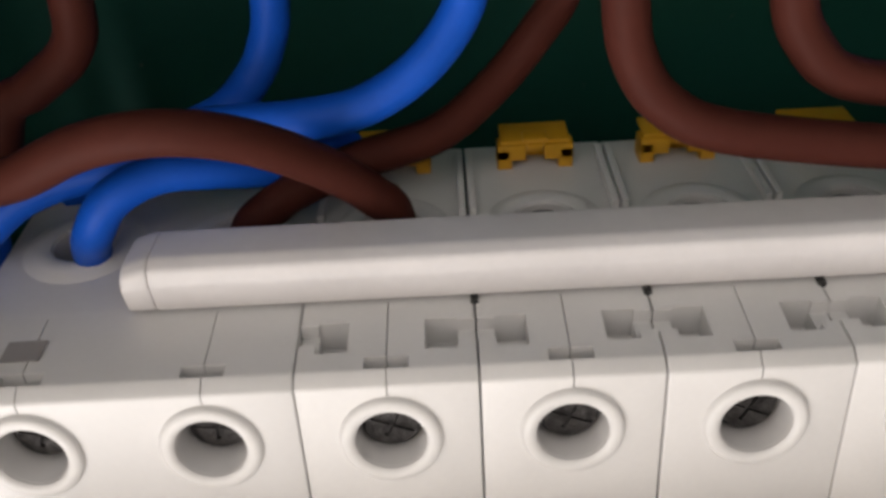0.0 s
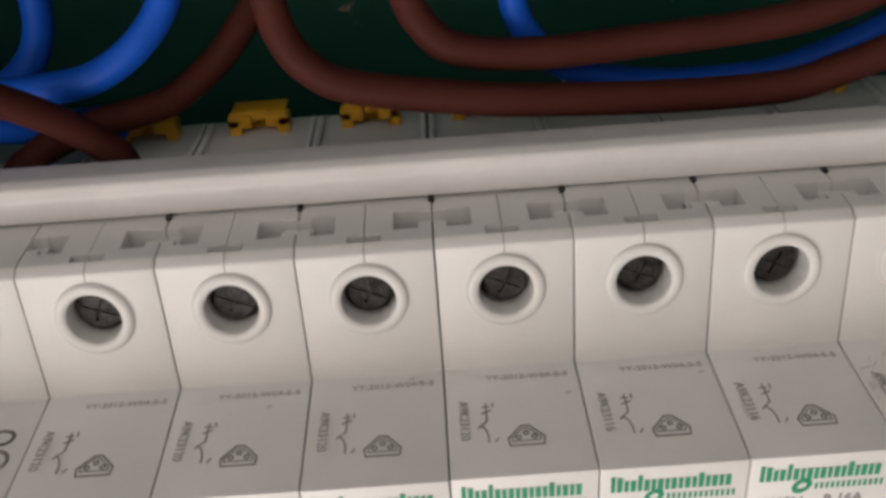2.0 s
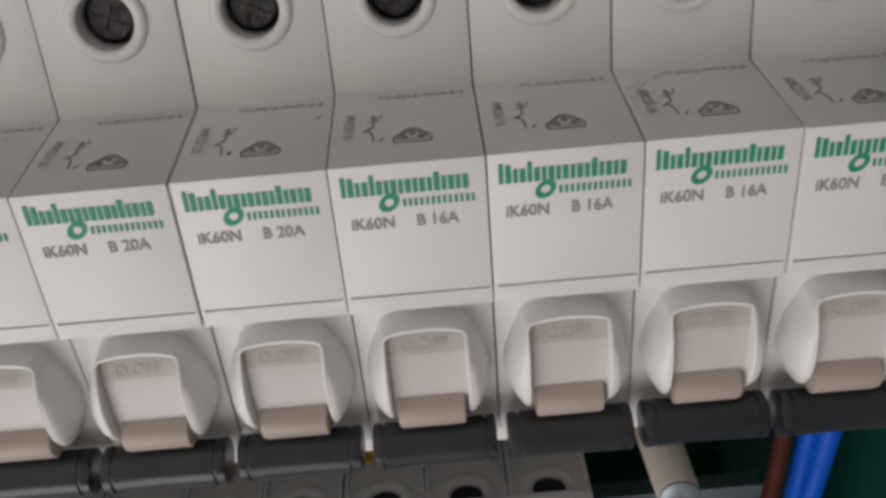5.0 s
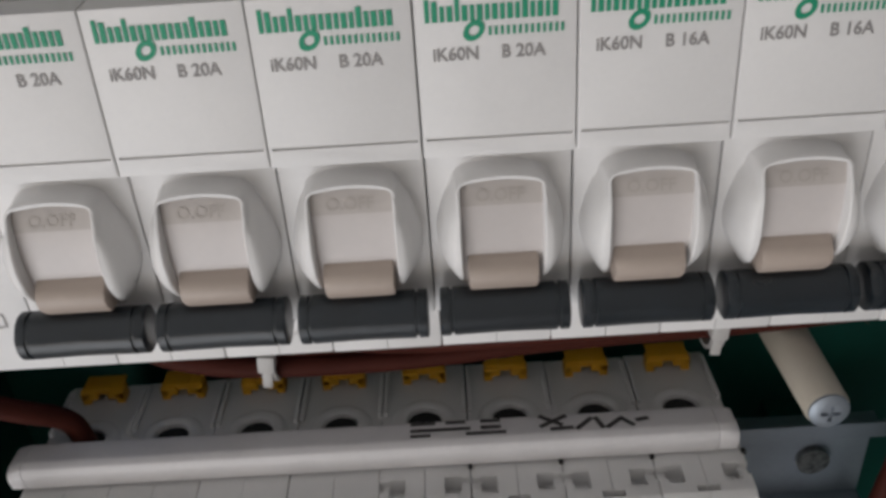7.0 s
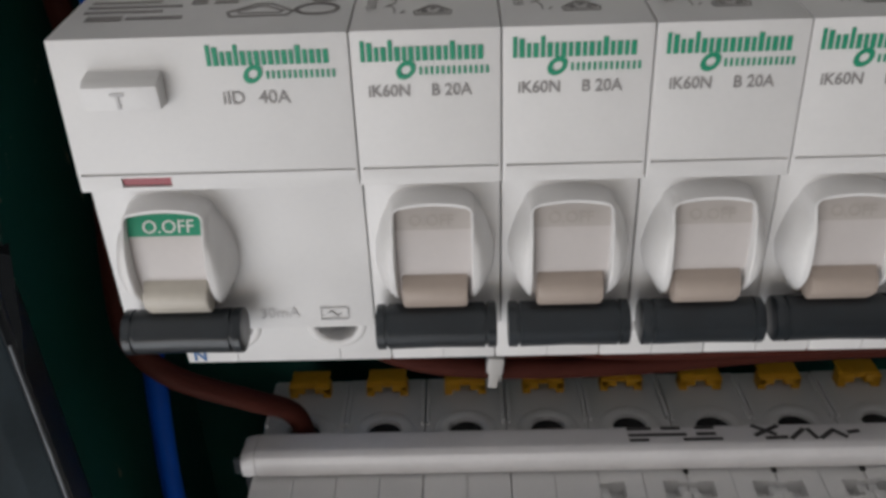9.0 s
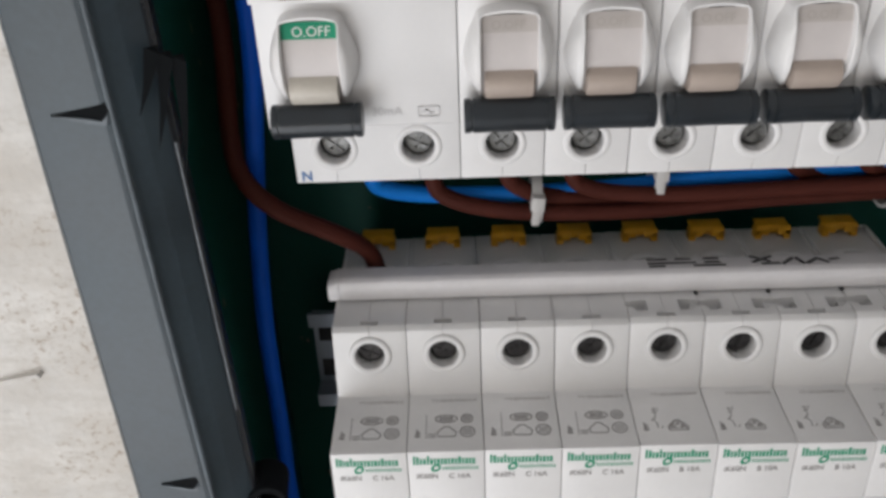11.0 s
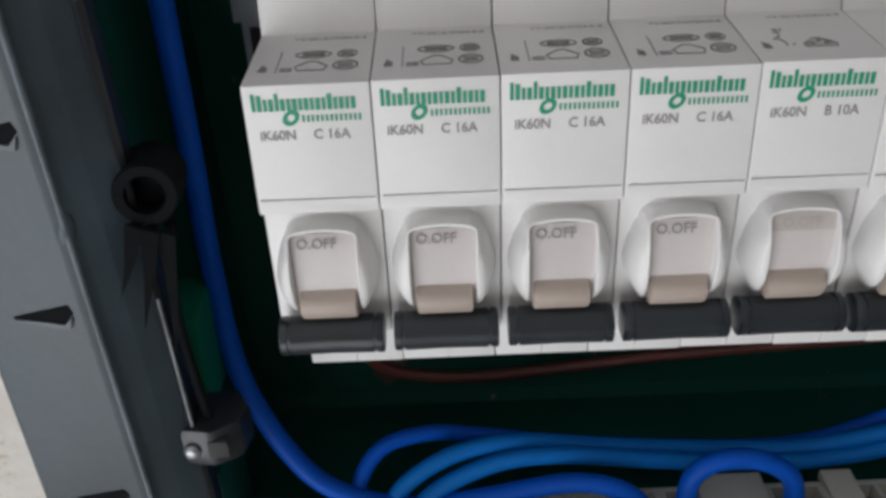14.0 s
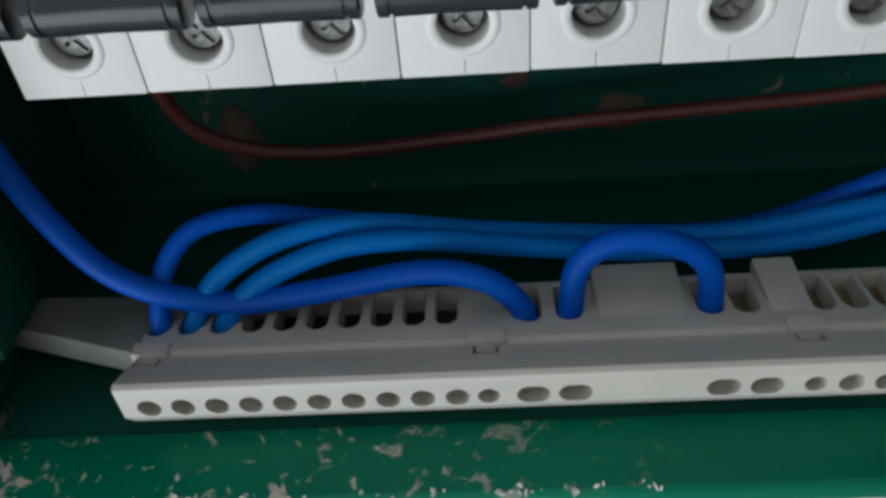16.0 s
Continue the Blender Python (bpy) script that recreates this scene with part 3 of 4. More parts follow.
def handle_mesh():
    bm = bmesh.new()
    r = 3.15
    lathe(bm, (0.8, -2.1, -40.75), (1, 0, 0), [(0, r - 0.25), (0.15, r), (1.2, r), (1.24, r - 0.3), (1.62, r - 0.3), (1.66, r), (3.6, r - 0.04), (8.2, r - 0.12), (12.8, r - 0.04),
                                               (14.75, r), (14.79, r - 0.3), (15.17, r - 0.3), (15.21, r), (16.25, r), (16.4, r - 0.25)], n=40)
    for v in bm.verts:   # flattened along the upper front
        d = (v.co.y + 2.1) * -0.77 + (v.co.z + 40.75) * 0.64
        if d > 2.75:
            v.co.y += 0.77 * (d - 2.75) * 0.8
            v.co.z -= 0.64 * (d - 2.75) * 0.8
    return finish("handle", bm, HANDLE)


def clip_mesh():
    bm = bmesh.new()
    for r in ((4.2, 6.1, 57, 60.5, 19, 24.2), (11.9, 13.8, 57, 60.5, 19, 24.2), (4.2, 7.9, 57, 59.5, 22.4, 24.6), (10.1, 13.8, 57, 59.5, 22.4, 24.6), (7.9, 10.1, 57.3, 59.5, 23.6, 24.6),
              (5.2, 12.8, 60.2, 62.5, 19, 24.4), (4.6, 13.4, 57.6, 62.6, 24.2, 25.0), (7.4, 10.6, 57.4, 60, 24.6, 25.3), (2.6, 15.4, 59.8, 62.6, 19, 21.2)):
        box(bm, *r, bevel=0.35)
    return finish("rail_clip", bm, YELLOW)


def logo_mesh():
    """Green maker's mark as plain upright bars, a slanting ring and a row of thin bars."""
    bm = bmesh.new()
    x = 0.0

    for k in range(18):
        w = 0.62 if k % 2 else 0.5
        box(bm, x, x + w, 0.05, (2.55, 2.3)[k % 2] if k in (0, 1, 4, 13) else 1.75, -0.02, 0.03)
        x += w + 0.26
    x = 6.9
    for k in range(13):
        box(bm, x, x + 0.32, -1.65, -0.7, -0.02, 0.03)
        x += 0.66
    first = len(bm.verts)
    lathe(bm, (5.3, -1.05, -0.02), (0, 0, 1), [(0, 0.55), (0, 1.15), (0.05, 1.15), (0.05, 0.55)], n=28, closed=True)
    bm.verts.ensure_lookup_table()
    for v in bm.verts[first:]:
        v.co.x += 0.3 * (v.co.y + 1.05)
    return finish("maker_mark", bm, INK_GREEN)


def bars(name, rows, mat):
    bm = bmesh.new()
    for x0, x1, y0, y1 in rows:
        box(bm, x0, x1, y0, y1, -0.02, 0.03)
    return finish(name, bm, mat)


def outline(bm, pts, w=0.16):
    for (x0, y0), (x1, y1) in zip(pts, pts[1:] + pts[:1]):
        stroke(bm, x0, y0, x1, y1, w)


def stroke(bm, x0, y0, x1, y1, w=0.14):
    d = math.hypot(x1 - x0, y1 - y0)
    bmesh.ops.create_cube(bm, size=1, matrix=Matrix.LocRotScale(((x0 + x1) / 2, (y0 + y1) / 2, 0), Euler((0, 0, math.atan2(y1 - y0, x1 - x0))), (d + w * 0.6, w, 0.05)))


def code_bars(n, w, h, gap, seed):
    rng = random.Random(seed)
    x, rows = 0.0, []
    for _ in range(n):
        a = w * rng.uniform(0.6, 1.25)
        rows.append((x, x + a, 0, h * rng.uniform(0.75, 1.0)))
        x += a + gap
    return rows


def approval_mesh():
    """Outlined five-sided mark with small dots."""
    bm = bmesh.new()
    outline(bm, [(0, 0), (4.2, 0), (4.4, 1.2), (2.6, 3.2), (1.6, 3.2), (-0.2, 1.2)], 0.22)
    outline(bm, [(0.35, 0.7), (3.8, 0.7), (3.9, 1.2), (2.4, 2.75), (1.75, 2.75), (0.25, 1.2)], 0.14)
    for x, y in ((1.1, 1.3), (2.1, 2.0), (3.1, 1.3)):
        lathe(bm, (x, y, -0.02), (0, 0, 1), [(0, 0.18), (0, 0.42), (0.05, 0.42), (0.05, 0.18)], n=12, closed=True)
    return finish("approval_mark", bm, INK_GREY)


def symbol_mesh():
    bm = bmesh.new()
    for s in ((1.2, 3.6, 1.2, 6.6), (0.6, 4.9, 1.8, 5.4), (0.7, 6.0, 1.6, 6.0), (1.2, 3.6, 0.0, 2.4), (0.3, 2.9, 0.9, 2.2), (0.9, 2.2, 1.2, 1.2), (1.2, 1.2, 1.2, 0.0), (2.0, 0.0, 2.4, 0.6), (2.1, 5.9, 2.1, 6.6)):
        stroke(bm, *s, 0.2)
    return finish("circuit_symbol", bm, INK_GREY)


def stamps_mesh():
    """Four small round and pointed approval stamps."""
    bm = bmesh.new()
    for x, y, rx, ry in ((2.6, 6.2, 2.6, 1.2), (7.6, 6.2, 1.35, 1.35), (7.6, 1.9, 1.7, 1.6)):
        ring = [(x + rx * math.cos(a * math.pi / 10), y + ry * math.sin(a * math.pi / 10)) for a in range(20)]
        outline(bm, ring, 0.3)
        for k in (-0.4, 0.0, 0.4):
            stroke(bm, x - rx * 0.6, y + k * ry, x + rx * 0.6, y + k * ry, 0.25)
    outline(bm, [(0.8, 0.4), (4.6, 0.4), (5.0, 1.8), (3.2, 3.6), (2.2, 3.6), (0.4, 1.8)], 0.25)
    stroke(bm, -2.2, 0, -2.2, 7.5, 0.16)
    for y in (0.4, 1.2):
        stroke(bm, -1.6, y, 0, y, 0.3)
    return finish("approval_stamp", bm, INK_GREY)


GUARD = housing_mesh(WHITE)
DRUM_ME, LEVER_ME, HANDLE_ME, CLIP_ME, LOGO_ME = drum_mesh(), lever_mesh(BEIGE), handle_mesh(), clip_mesh(), logo_mesh()
BODY_NOTCHED, BODY_PLAIN = body_mesh(1, True, WHITE), body_mesh(1, False, WHITE)
# dark plug fills each wire entry; its colour stands in for the shade inside
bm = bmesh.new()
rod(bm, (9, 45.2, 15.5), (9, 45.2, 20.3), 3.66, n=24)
ENTRY_SHADE = finish("wire_entry", bm, SHADE_AND_TEETH)
bm = bmesh.new()
lathe(bm, (9, 45.2, 20.9), (0, 0.02, 1), [(0, 3.75), (0.7, 3.85), (1.05, 4.7), (0.9, 6.0), (0, 7.4)], n=28, closed=True)
ENTRY_RING = finish("entry_ring", bm, WHITE)
APPROVAL, SYMBOL, STAMPS = approval_mesh(), symbol_mesh(), stamps_mesh()
DATE_TEXT = lettering("date_code", "YY-2012-W04-5-5", 1.25, INK_FAINT, 0.0, 1.18)
ITEM_TEXT = {"B 20A": lettering("item_code", "A9K23120", 1.75, INK_GREY, 0.0, 0.95), "B 16A": lettering("item_code", "A9K23116", 1.75, INK_GREY, 0.0, 0.95)}
ITEM_BARS = bars("item_code", code_bars(9, 0.78, 1.25, 0.2, 8), INK_GREY)
STRIP_ME = strip_mesh(STRIP)
OFF_DARK = lettering("off_lettering", "O.OFF", 2.2, INK_GREY, 0.02)
OFF_FAINT = lettering("off_lettering", "O.OFF", 2.1, INK_WORN, 0.03)
FACE = 2.0          # lean of the front face, degrees


def on_face(x, z, lift=0.1):
    """A pose on the leaning front face, letters upright."""
    return mmpose(x, 0.035 * z - lift, z, 90 - FACE, 0, 0)


def on_nose_top(x, y, turn=0, lift=0.1):
    return mmpose(x, y, 0.069 * y + lift, 3.9, 0, turn)


def on_drum(x, lean, height):
    """A pose for letters of that height on the drum, lean degrees above its front."""
    a = radians(lean)
    y, z = 13.7 - 16.2 * math.cos(a), -29.6 + 16.2 * math.sin(a)
    return mmpose(x, y - math.sin(a) * height / 2, z - math.cos(a) * height / 2, 90 - lean, 0, 0)


def toggle(parent, x, strip, letters=None, letter_at=0.0, lever_mat=None):
    part("guard", GUARD, WHITE, parent, at=mmpose(x, 0, 0))
    drum = part("drum", DRUM_ME, DRUM, parent, at=mmpose(x, 0, 0))
    if strip:
        part("drum_strip", strip, STRIP, drum)
    if letters:
        part("off_lettering", letters, letters.materials[0], drum, at=on_drum(4.6 + letter_at, 18.6, 1.5))
    mat = lever_mat or BEIGE
    lever = part("lever", lever_mesh(mat) if lever_mat else LEVER_ME, mat, parent, "beige lever", at=mmpose(x, 0, 0))
    part("handle", HANDLE_ME, HANDLE, lever, "black ribbed handle bar")


def breaker(rating, notched, lettered, old):
    th = base("circuit_breaker", f"white single-pole circuit breaker marked {rating}, switched off, on a rail", "breaker", "breakers on the rails")
    part("body", BODY_NOTCHED if notched else BODY_PLAIN, WHITE, th)
    toggle(th, 0, None if lettered else STRIP_ME, OFF_DARK if lettered else OFF_FAINT, 0.35 if lettered else 1.3)
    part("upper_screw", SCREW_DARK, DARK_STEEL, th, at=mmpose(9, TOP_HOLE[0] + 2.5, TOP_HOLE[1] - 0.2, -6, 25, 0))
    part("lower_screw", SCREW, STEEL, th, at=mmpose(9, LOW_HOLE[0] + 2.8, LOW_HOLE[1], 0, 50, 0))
    part("terminal_ring", TOP_RING, WHITE, th, at=mmpose(9, 0, 0))
    part("terminal_ring", LOW_RING, WHITE, th, at=mmpose(9, 0, 0))
    part("rail_clip", CLIP_ME, YELLOW, th, "yellow rail clip")
    part("wire_entry", ENTRY_SHADE, SHADE_AND_TEETH, th, "dark plug painted as the shade in a wire entry")
    part("entry_ring", ENTRY_RING, WHITE, th)
    part("maker_mark", LOGO_ME, INK_GREEN, th, "green maker's mark", at=on_face(1.3, -3.75))
    part("type_lettering", lettering("type_lettering", "iK60N", 2.05, INK_GREY, 0.035, 0.95), INK_GREY, th, at=on_face(1.9, -8.0))
    part("rating_lettering", lettering("rating_lettering", rating, 2.05, INK_GREY, 0.035, 0.95), INK_GREY, th, at=on_face(9.5, -8.0))
    part("date_code", DATE_TEXT, INK_FAINT, th, at=on_nose_top(5.6, 16.2))
    if old:
        part("approval_stamp", STAMPS, INK_GREY, th, at=on_nose_top(6.6, 4.2))
        part("item_code", ITEM_BARS, INK_GREY, th, at=on_nose_top(3.0, 4.5, 90))
    else:
        if rating in ITEM_TEXT:
            part("item_code", ITEM_TEXT[rating], INK_GREY, th, at=on_nose_top(1.75, 12.6, -90))
        else:
            part("item_code", ITEM_BARS, INK_GREY, th, at=on_nose_top(2.9, 4.6, 90))
        part("circuit_symbol", SYMBOL, INK_GREY, th, at=on_nose_top(4.0, 5.4))
        part("approval_mark", APPROVAL, INK_GREY, th, at=on_nose_top(7.8, 4.6))
    return th


LOW_X, LOW_Z = -32.5, -124.1
masters = {}


def mount(rating, notched, lettered, old, x, z, jitter):
    key = (rating, notched, lettered, old)
    m = mmpose(x, jitter[0], z + jitter[1], 0, 0, jitter[2])
    if key not in masters:
        masters[key] = breaker(*key)
        masters[key].matrix_basis = m
        return masters[key]
    return copy_thing(masters[key], m)


random.seed(11)
for k in range(8):
    mount("B 20A" if k < 4 else "B 16A", True, False, False, 18 * k, 0, (random.uniform(-0.2, 0.2), random.uniform(-0.12, 0.12), random.uniform(-0.08, 0.08)))
for k in range(8):
    mount("C 16A" if k < 4 else "B 10A", k >= 4, k < 4, k < 4, LOW_X + 18 * k, LOW_Z, (random.uniform(-0.2, 0.2), random.uniform(-0.12, 0.12), random.uniform(-0.08, 0.08)))

# the two-pole residual current switch at the head of the upper row
rcd = base("residual_current_switch", "white two-pole residual current switch marked 40A, switched off", "switch", at=mmpose(-36, 0, 0))
part("body", body_mesh(2, False, WHITE_OLD), WHITE_OLD, rcd)
GREEN_STRIP = strip_mesh(INK_GREEN, "green_strip", 14, 24.6)
OFF_WHITE = lettering("off_lettering", "O.OFF", 2.45, INK_WHITE, 0.0)
toggle(rcd, 1.2, None, lever_mat=CREAM_LEVER)
part("green_strip", GREEN_STRIP, INK_GREEN, rcd, "green strip on the drum", at=mmpose(1.2, 0, 0))
part("off_lettering", OFF_WHITE, INK_WHITE, rcd, at=on_drum(7.2, 18.8, 1.8))
bm = bmesh.new()
prism(bm, [(1, -3.6), (-2.0, -4.3), (-3.0, -5.0), (-2.7, -8.0), (1, -8.5)], 4.2, 13.4, bevel=0.35)
button = part("test_button", bm, WHITE_OLD, rcd, "raised white test button")
part("test_letter", lettering("test_letter", "T", 2.8, INK_PALE, 0.05), INK_PALE, button, at=mmpose(7.6, -2.9, -7.7, 95.7, 0, 0))
part("red_window", boxes((5.6, 12.0, -0.25, 0.2, -19.1, -17.95)), RED, rcd, "dark red indicator window")
part("maker_mark", LOGO_ME, INK_GREEN, rcd, "green maker's mark", at=on_face(19.0, -3.7))
part("type_lettering", lettering("type_lettering", "iID", 2.3, INK_GREY, 0.02), INK_GREY, rcd, at=on_face(20.2, -8.4))
part("rating_lettering", lettering("rating_lettering", "40A", 2.3, INK_GREY, 0.02), INK_GREY, rcd, at=on_face(24.6, -8.4))
part("leakage_lettering", lettering("leakage_lettering", "30mA", 2.35, INK_PALE, 0.0), INK_PALE, rcd, at=mmpose(19.6, 2.05, -41.8, 89, 0, 0))
bm = boxes((28.3, 32.3, 2.0, 2.15, -39.8, -39.65), (28.3, 32.3, 2.0, 2.15, -41.75, -41.6), (28.3, 28.45, 2.0, 2.15, -41.6, -39.8), (32.15, 32.3, 2.0, 2.15, -41.6, -39.8))
for n in range(8):
    a, c = n * math.pi / 4, (n + 1) * math.pi / 4
    x0, x1 = 29.3 + 0.25 * n, 29.3 + 0.25 * (n + 1)
    z0, z1 = -40.7 + 0.35 * math.sin(a), -40.7 + 0.35 * math.sin(c)
    bmesh.ops.create_cube(bm, size=1, matrix=Matrix.LocRotScale(((x0 + x1) / 2, 2.08, (z0 + z1) / 2), Euler((0, -math.atan2(z1 - z0, x1 - x0), 0)), (0.42, 0.15, 0.17)))
part("wave_box", bm, INK_PALE, rcd, at=mmpose(0, 0, -0.6))
part("pole_letter", lettering("pole_letter", "N", 3.2, INK_BLUE, 0.06), INK_BLUE, rcd, at=mmpose(1.2, 21.45, -64.0, 90, 0, 0))
part("blue_mark", bars("blue_mark", [(6.2, 10.2, 25.6, 28.6)], INK_FAINT), INK_FAINT, rcd, at=mmpose(0, 0, 20.95))
for k, tilt in ((0, 20), (1, 5)):
    part("entry_ring", ENTRY_RING, WHITE, rcd, at=mmpose(18 * k, 0, 0))
    part("terminal_ring", TOP_RING, WHITE, rcd, at=mmpose(18 * k + 9, 0, 0))
    part("terminal_ring", LOW_RING, WHITE, rcd, at=mmpose(18 * k + 9, 0, 0))
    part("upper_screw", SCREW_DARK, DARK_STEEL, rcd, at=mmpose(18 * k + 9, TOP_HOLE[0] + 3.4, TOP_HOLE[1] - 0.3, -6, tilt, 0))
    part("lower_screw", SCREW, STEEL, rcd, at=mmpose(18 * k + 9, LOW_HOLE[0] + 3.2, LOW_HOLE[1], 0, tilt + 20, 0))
bm = bmesh.new()
for x, y, w, h in ((2, 12, 9, 0.7), (2, 10.2, 12, 0.7), (2, 8.4, 10, 0.7), (3, 5.6, 4.5, 1.6), (8, 5.9, 7, 0.9), (15, 11, 2, 2.2), (18, 11, 3, 1.2), (19.5, 13.5, 9, 0.7)):
    box(bm, x, x + w, y, y + h, -0.02, 0.03)
outline(bm, [(21, 6), (28, 6), (28.6, 7.4), (25.5, 10.4), (23.6, 10.4), (20.4, 7.4)], 0.35)
outline(bm, [(22, 7), (27, 7), (27.3, 7.6), (25, 9.5), (24, 9.5), (21.7, 7.6)], 0.22)
for x, y, rx, ry in ((31.5, 8, 2.6, 1.9), (32, 12, 1.6, 1.2)):
    outline(bm, [(x + rx * math.cos(a * math.pi / 9), y + ry * math.sin(a * math.pi / 9)) for a in range(18)], 0.5)
part("printed_mark", finish("printed_mark", bm, INK_GREY), INK_GREY, rcd, at=mmpose(0, 0, 0.12, 3.9, 0, 0))


# ---- busbar combs across the tops of both rows ----
def comb(x0, x1, z, label):
    th = base("busbar_comb", label, "busbar", "busbar combs", at=mmpose(0, 0, z))
    shape = [(31.9, 21.4), (31.4, 25.0), (31.9, 26.6), (33.4, 27.3), (38.6, 27.0), (40.2, 25.6), (40.2, 21.4)]
    bm = bmesh.new()
    prism(bm, shape, x0 + 3, x1 - 4, bevel=0.4)
    part("cover_profile", bm, COMB, th)
    for a, b in ((x0 + 3.04, x0), (x1 - 4.04, x1)):
        bm = bmesh.new()
        prism(bm, shape, a, b, bevel=0.5)
        for v in bm.verts:
            f = max(0.0, min(1.0, (v.co.x - a) / (b - a)))
            v.co.z = 21.4 + (v.co.z - 21.4) * (1 - 0.16 * f * f)
        part("end_cap", bm, COMB, th)
    return th


comb(-18.3, 145.5, 0.0, "pale grey plastic busbar comb lying across the breaker tops")
low_comb = comb(-34.2, 110.5, LOW_Z, "pale grey plastic busbar comb with black print on the lower breakers")
bm = bmesh.new()
for x, y, w, h in ((46, 3.6, 5, 0.9), (53, 3.6, 4, 0.9), (60, 3.6, 4, 0.9), (46, 1.6, 12, 0.9), (60, 1.6, 4, 1.0), (46, 0.0, 4, 0.9), (57, 0.0, 8, 0.9)):
    box(bm, x, x + w, y, y + h, -0.02, 0.03)
for x0, y0, x1, y1 in ((72, 4.4, 76, 1.6), (72, 1.4, 77, 4.2), (74, 0.4, 78, 0.6), (79, 0.2, 82, 3.0), (83, 3.0, 84, 0.2), (85, 0.2, 88, 2.6), (88, 2.6, 90, 0.4), (91, 1.8, 93, 2.2)):
    stroke(bm, x0, y0, x1, y1, 1.0)
part("black_print", finish("black_print", bm, INK_DARK), INK_DARK, low_comb, "black upside-down print", at=mmpose(0, 33.9, 27.45, -3.5, 0, 0))
bm = bmesh.new()
for k in range(8):
    box(bm, 18 * k + 17.6, 18 * k + 18.4, 31.2, 32.4, 20.6, 21.3)
teeth = thing("comb_tooth_row", bm, SHADE_AND_TEETH, "dark comb teeth seen between the breaker tops", "busbar", kind="stuff")
bm = bmesh.new()
for k in range(4, 8):
    box(bm, LOW_X + 18 * k + 17.5, LOW_X + 18 * k + 18.4, 31.2, 32.4, LOW_Z + 20.6, LOW_Z + 21.4)
thing("comb_tooth_row", bm, SHADE_AND_TEETH, "dark comb teeth seen between the breaker tops", "busbar", kind="stuff")


# ---- mounting rails ----
def rail(z, x0, x1):
    th = base("mounting_rail", "galvanised steel mounting rail behind a row of breakers", "rail", "mounting rails", at=mmpose(0, 0, z))
    hat = [(63.4, 17.5), (63.4, 12.8), (70.2, 12.8), (70.2, -12.8), (63.4, -12.8), (63.4, -17.5), (64.5, -17.5), (64.5, -13.9), (71.3, -13.9), (71.3, 13.9), (64.5, 13.9), (64.5, 17.5)]
    bm = bmesh.new()
    prism(bm, hat, x0, x1)
    part("hat_profile", bm, ZINC, th)
    # dark blocks laid on the web, coloured as the shade inside its slots
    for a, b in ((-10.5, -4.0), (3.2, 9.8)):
        part("rail_slot_shade", boxes((x0 + 1.5, x0 + 16, 69.9, 70.6, a, b), bevel=0.2), SHADE_AND_TEETH, th)
    for x in (x0 + 26, x1 - 14):
        bm = bmesh.new()
        rod(bm, (x, 68.4, 0), (x, 70.4, 0), 4.2, n=20)
        part("rail_screw", bm, STEEL, th)
        bm = boxes((x - 9, x + 9, 71.3, BACK, -7, 7), bevel=0.6)
        part("stand_off", bm, GREEN_SHADED, th)
    return th


rail(-21.6, -47, 160)
rail(LOW_Z - 21.6, -47, 160)


# ---- wires; points in centimetres ----
def wire(points, mm, mat, label, group="wires", name="wire"):
    return thing(name, tube([tuple(10 * v for v in p) for p in points], mm / 2), mat, label, "wire", group)


B_LABEL = "thick brown insulated wire bending over the breaker tops"
U_LABEL = "thick blue insulated wire looping behind the breaker tops"
wire([(0.98, 4.3, 1.2), (0.97, 4.3, 2.4), (0.76, 4.2, 2.8), (0.26, 4.0, 3.32), (-0.4, 3.6, 3.88), (-1.11, 3.4, 4.11), (-1.88, 3.4, 4.0), (-2.69, 3.5, 3.63), (-3.8, 4.0, 3.2), (-5.0, 4.8, 2.6), (-5.6, 5.0, 0.5), (-5.5, 5.0, -2.5), (-5.34, 4.4, -4.06), (-5.38, 3.9, -6.0), (-5.11, 3.4, -6.9), (-4.38, 3.3, -7.69), (-3.1, 3.7, -8.63), (-2.5, 4.2, -9.35), (-2.27, 4.3, -10.0), (-2.25, 4.4, -11.4)], 4.6, BROWN, "brown insulated wire running from the upper to the lower row")
wire([(-0.85, 4.4, 1.2), (-0.75, 4.4, 2.2), (-0.4, 4.5, 2.55), (-0.05, 4.6, 2.72), (0.61, 4.8, 2.9), (1.53, 5.2, 3.0), (2.22, 5.6, 3.4), (2.7, 5.8, 3.9), (3.05, 6.0, 4.4), (3.3, 6.1, 5.6), (3.3, 6.1, 6.5), (3.3, 6.1, 9.0), (3.3, 6.1, 12.9)], 4.6, BROWN, B_LABEL)
wire([(-3.2, 5.6, 2.2), (-2.2, 5.3, 2.9), (-1.3, 5.0, 3.3), (-0.65, 4.75, 3.46), (-0.04, 4.65, 3.52), (0.69, 4.7, 3.62), (1.33, 4.8, 3.97), (1.78, 5.0, 4.45), (1.95, 5.1, 5.0), (2.05, 5.2, 6.2), (2.05, 5.2, 6.5), (2.05, 5.2, 9.0), (2.05, 5.2, 12.9)], 4.6, BLUE, U_LABEL)
wire([(0.5, 5.4, 2.7), (-0.4, 4.75, 2.9), (-0.96, 4.4, 3.11), (-1.51, 4.2, 3.2), (-1.97, 4.0, 3.06), (-2.26, 3.95, 2.7), (-2.5, 4.2, 2.2), (-2.6, 4.4, 1.2)], 4.4, BLUE, U_LABEL)
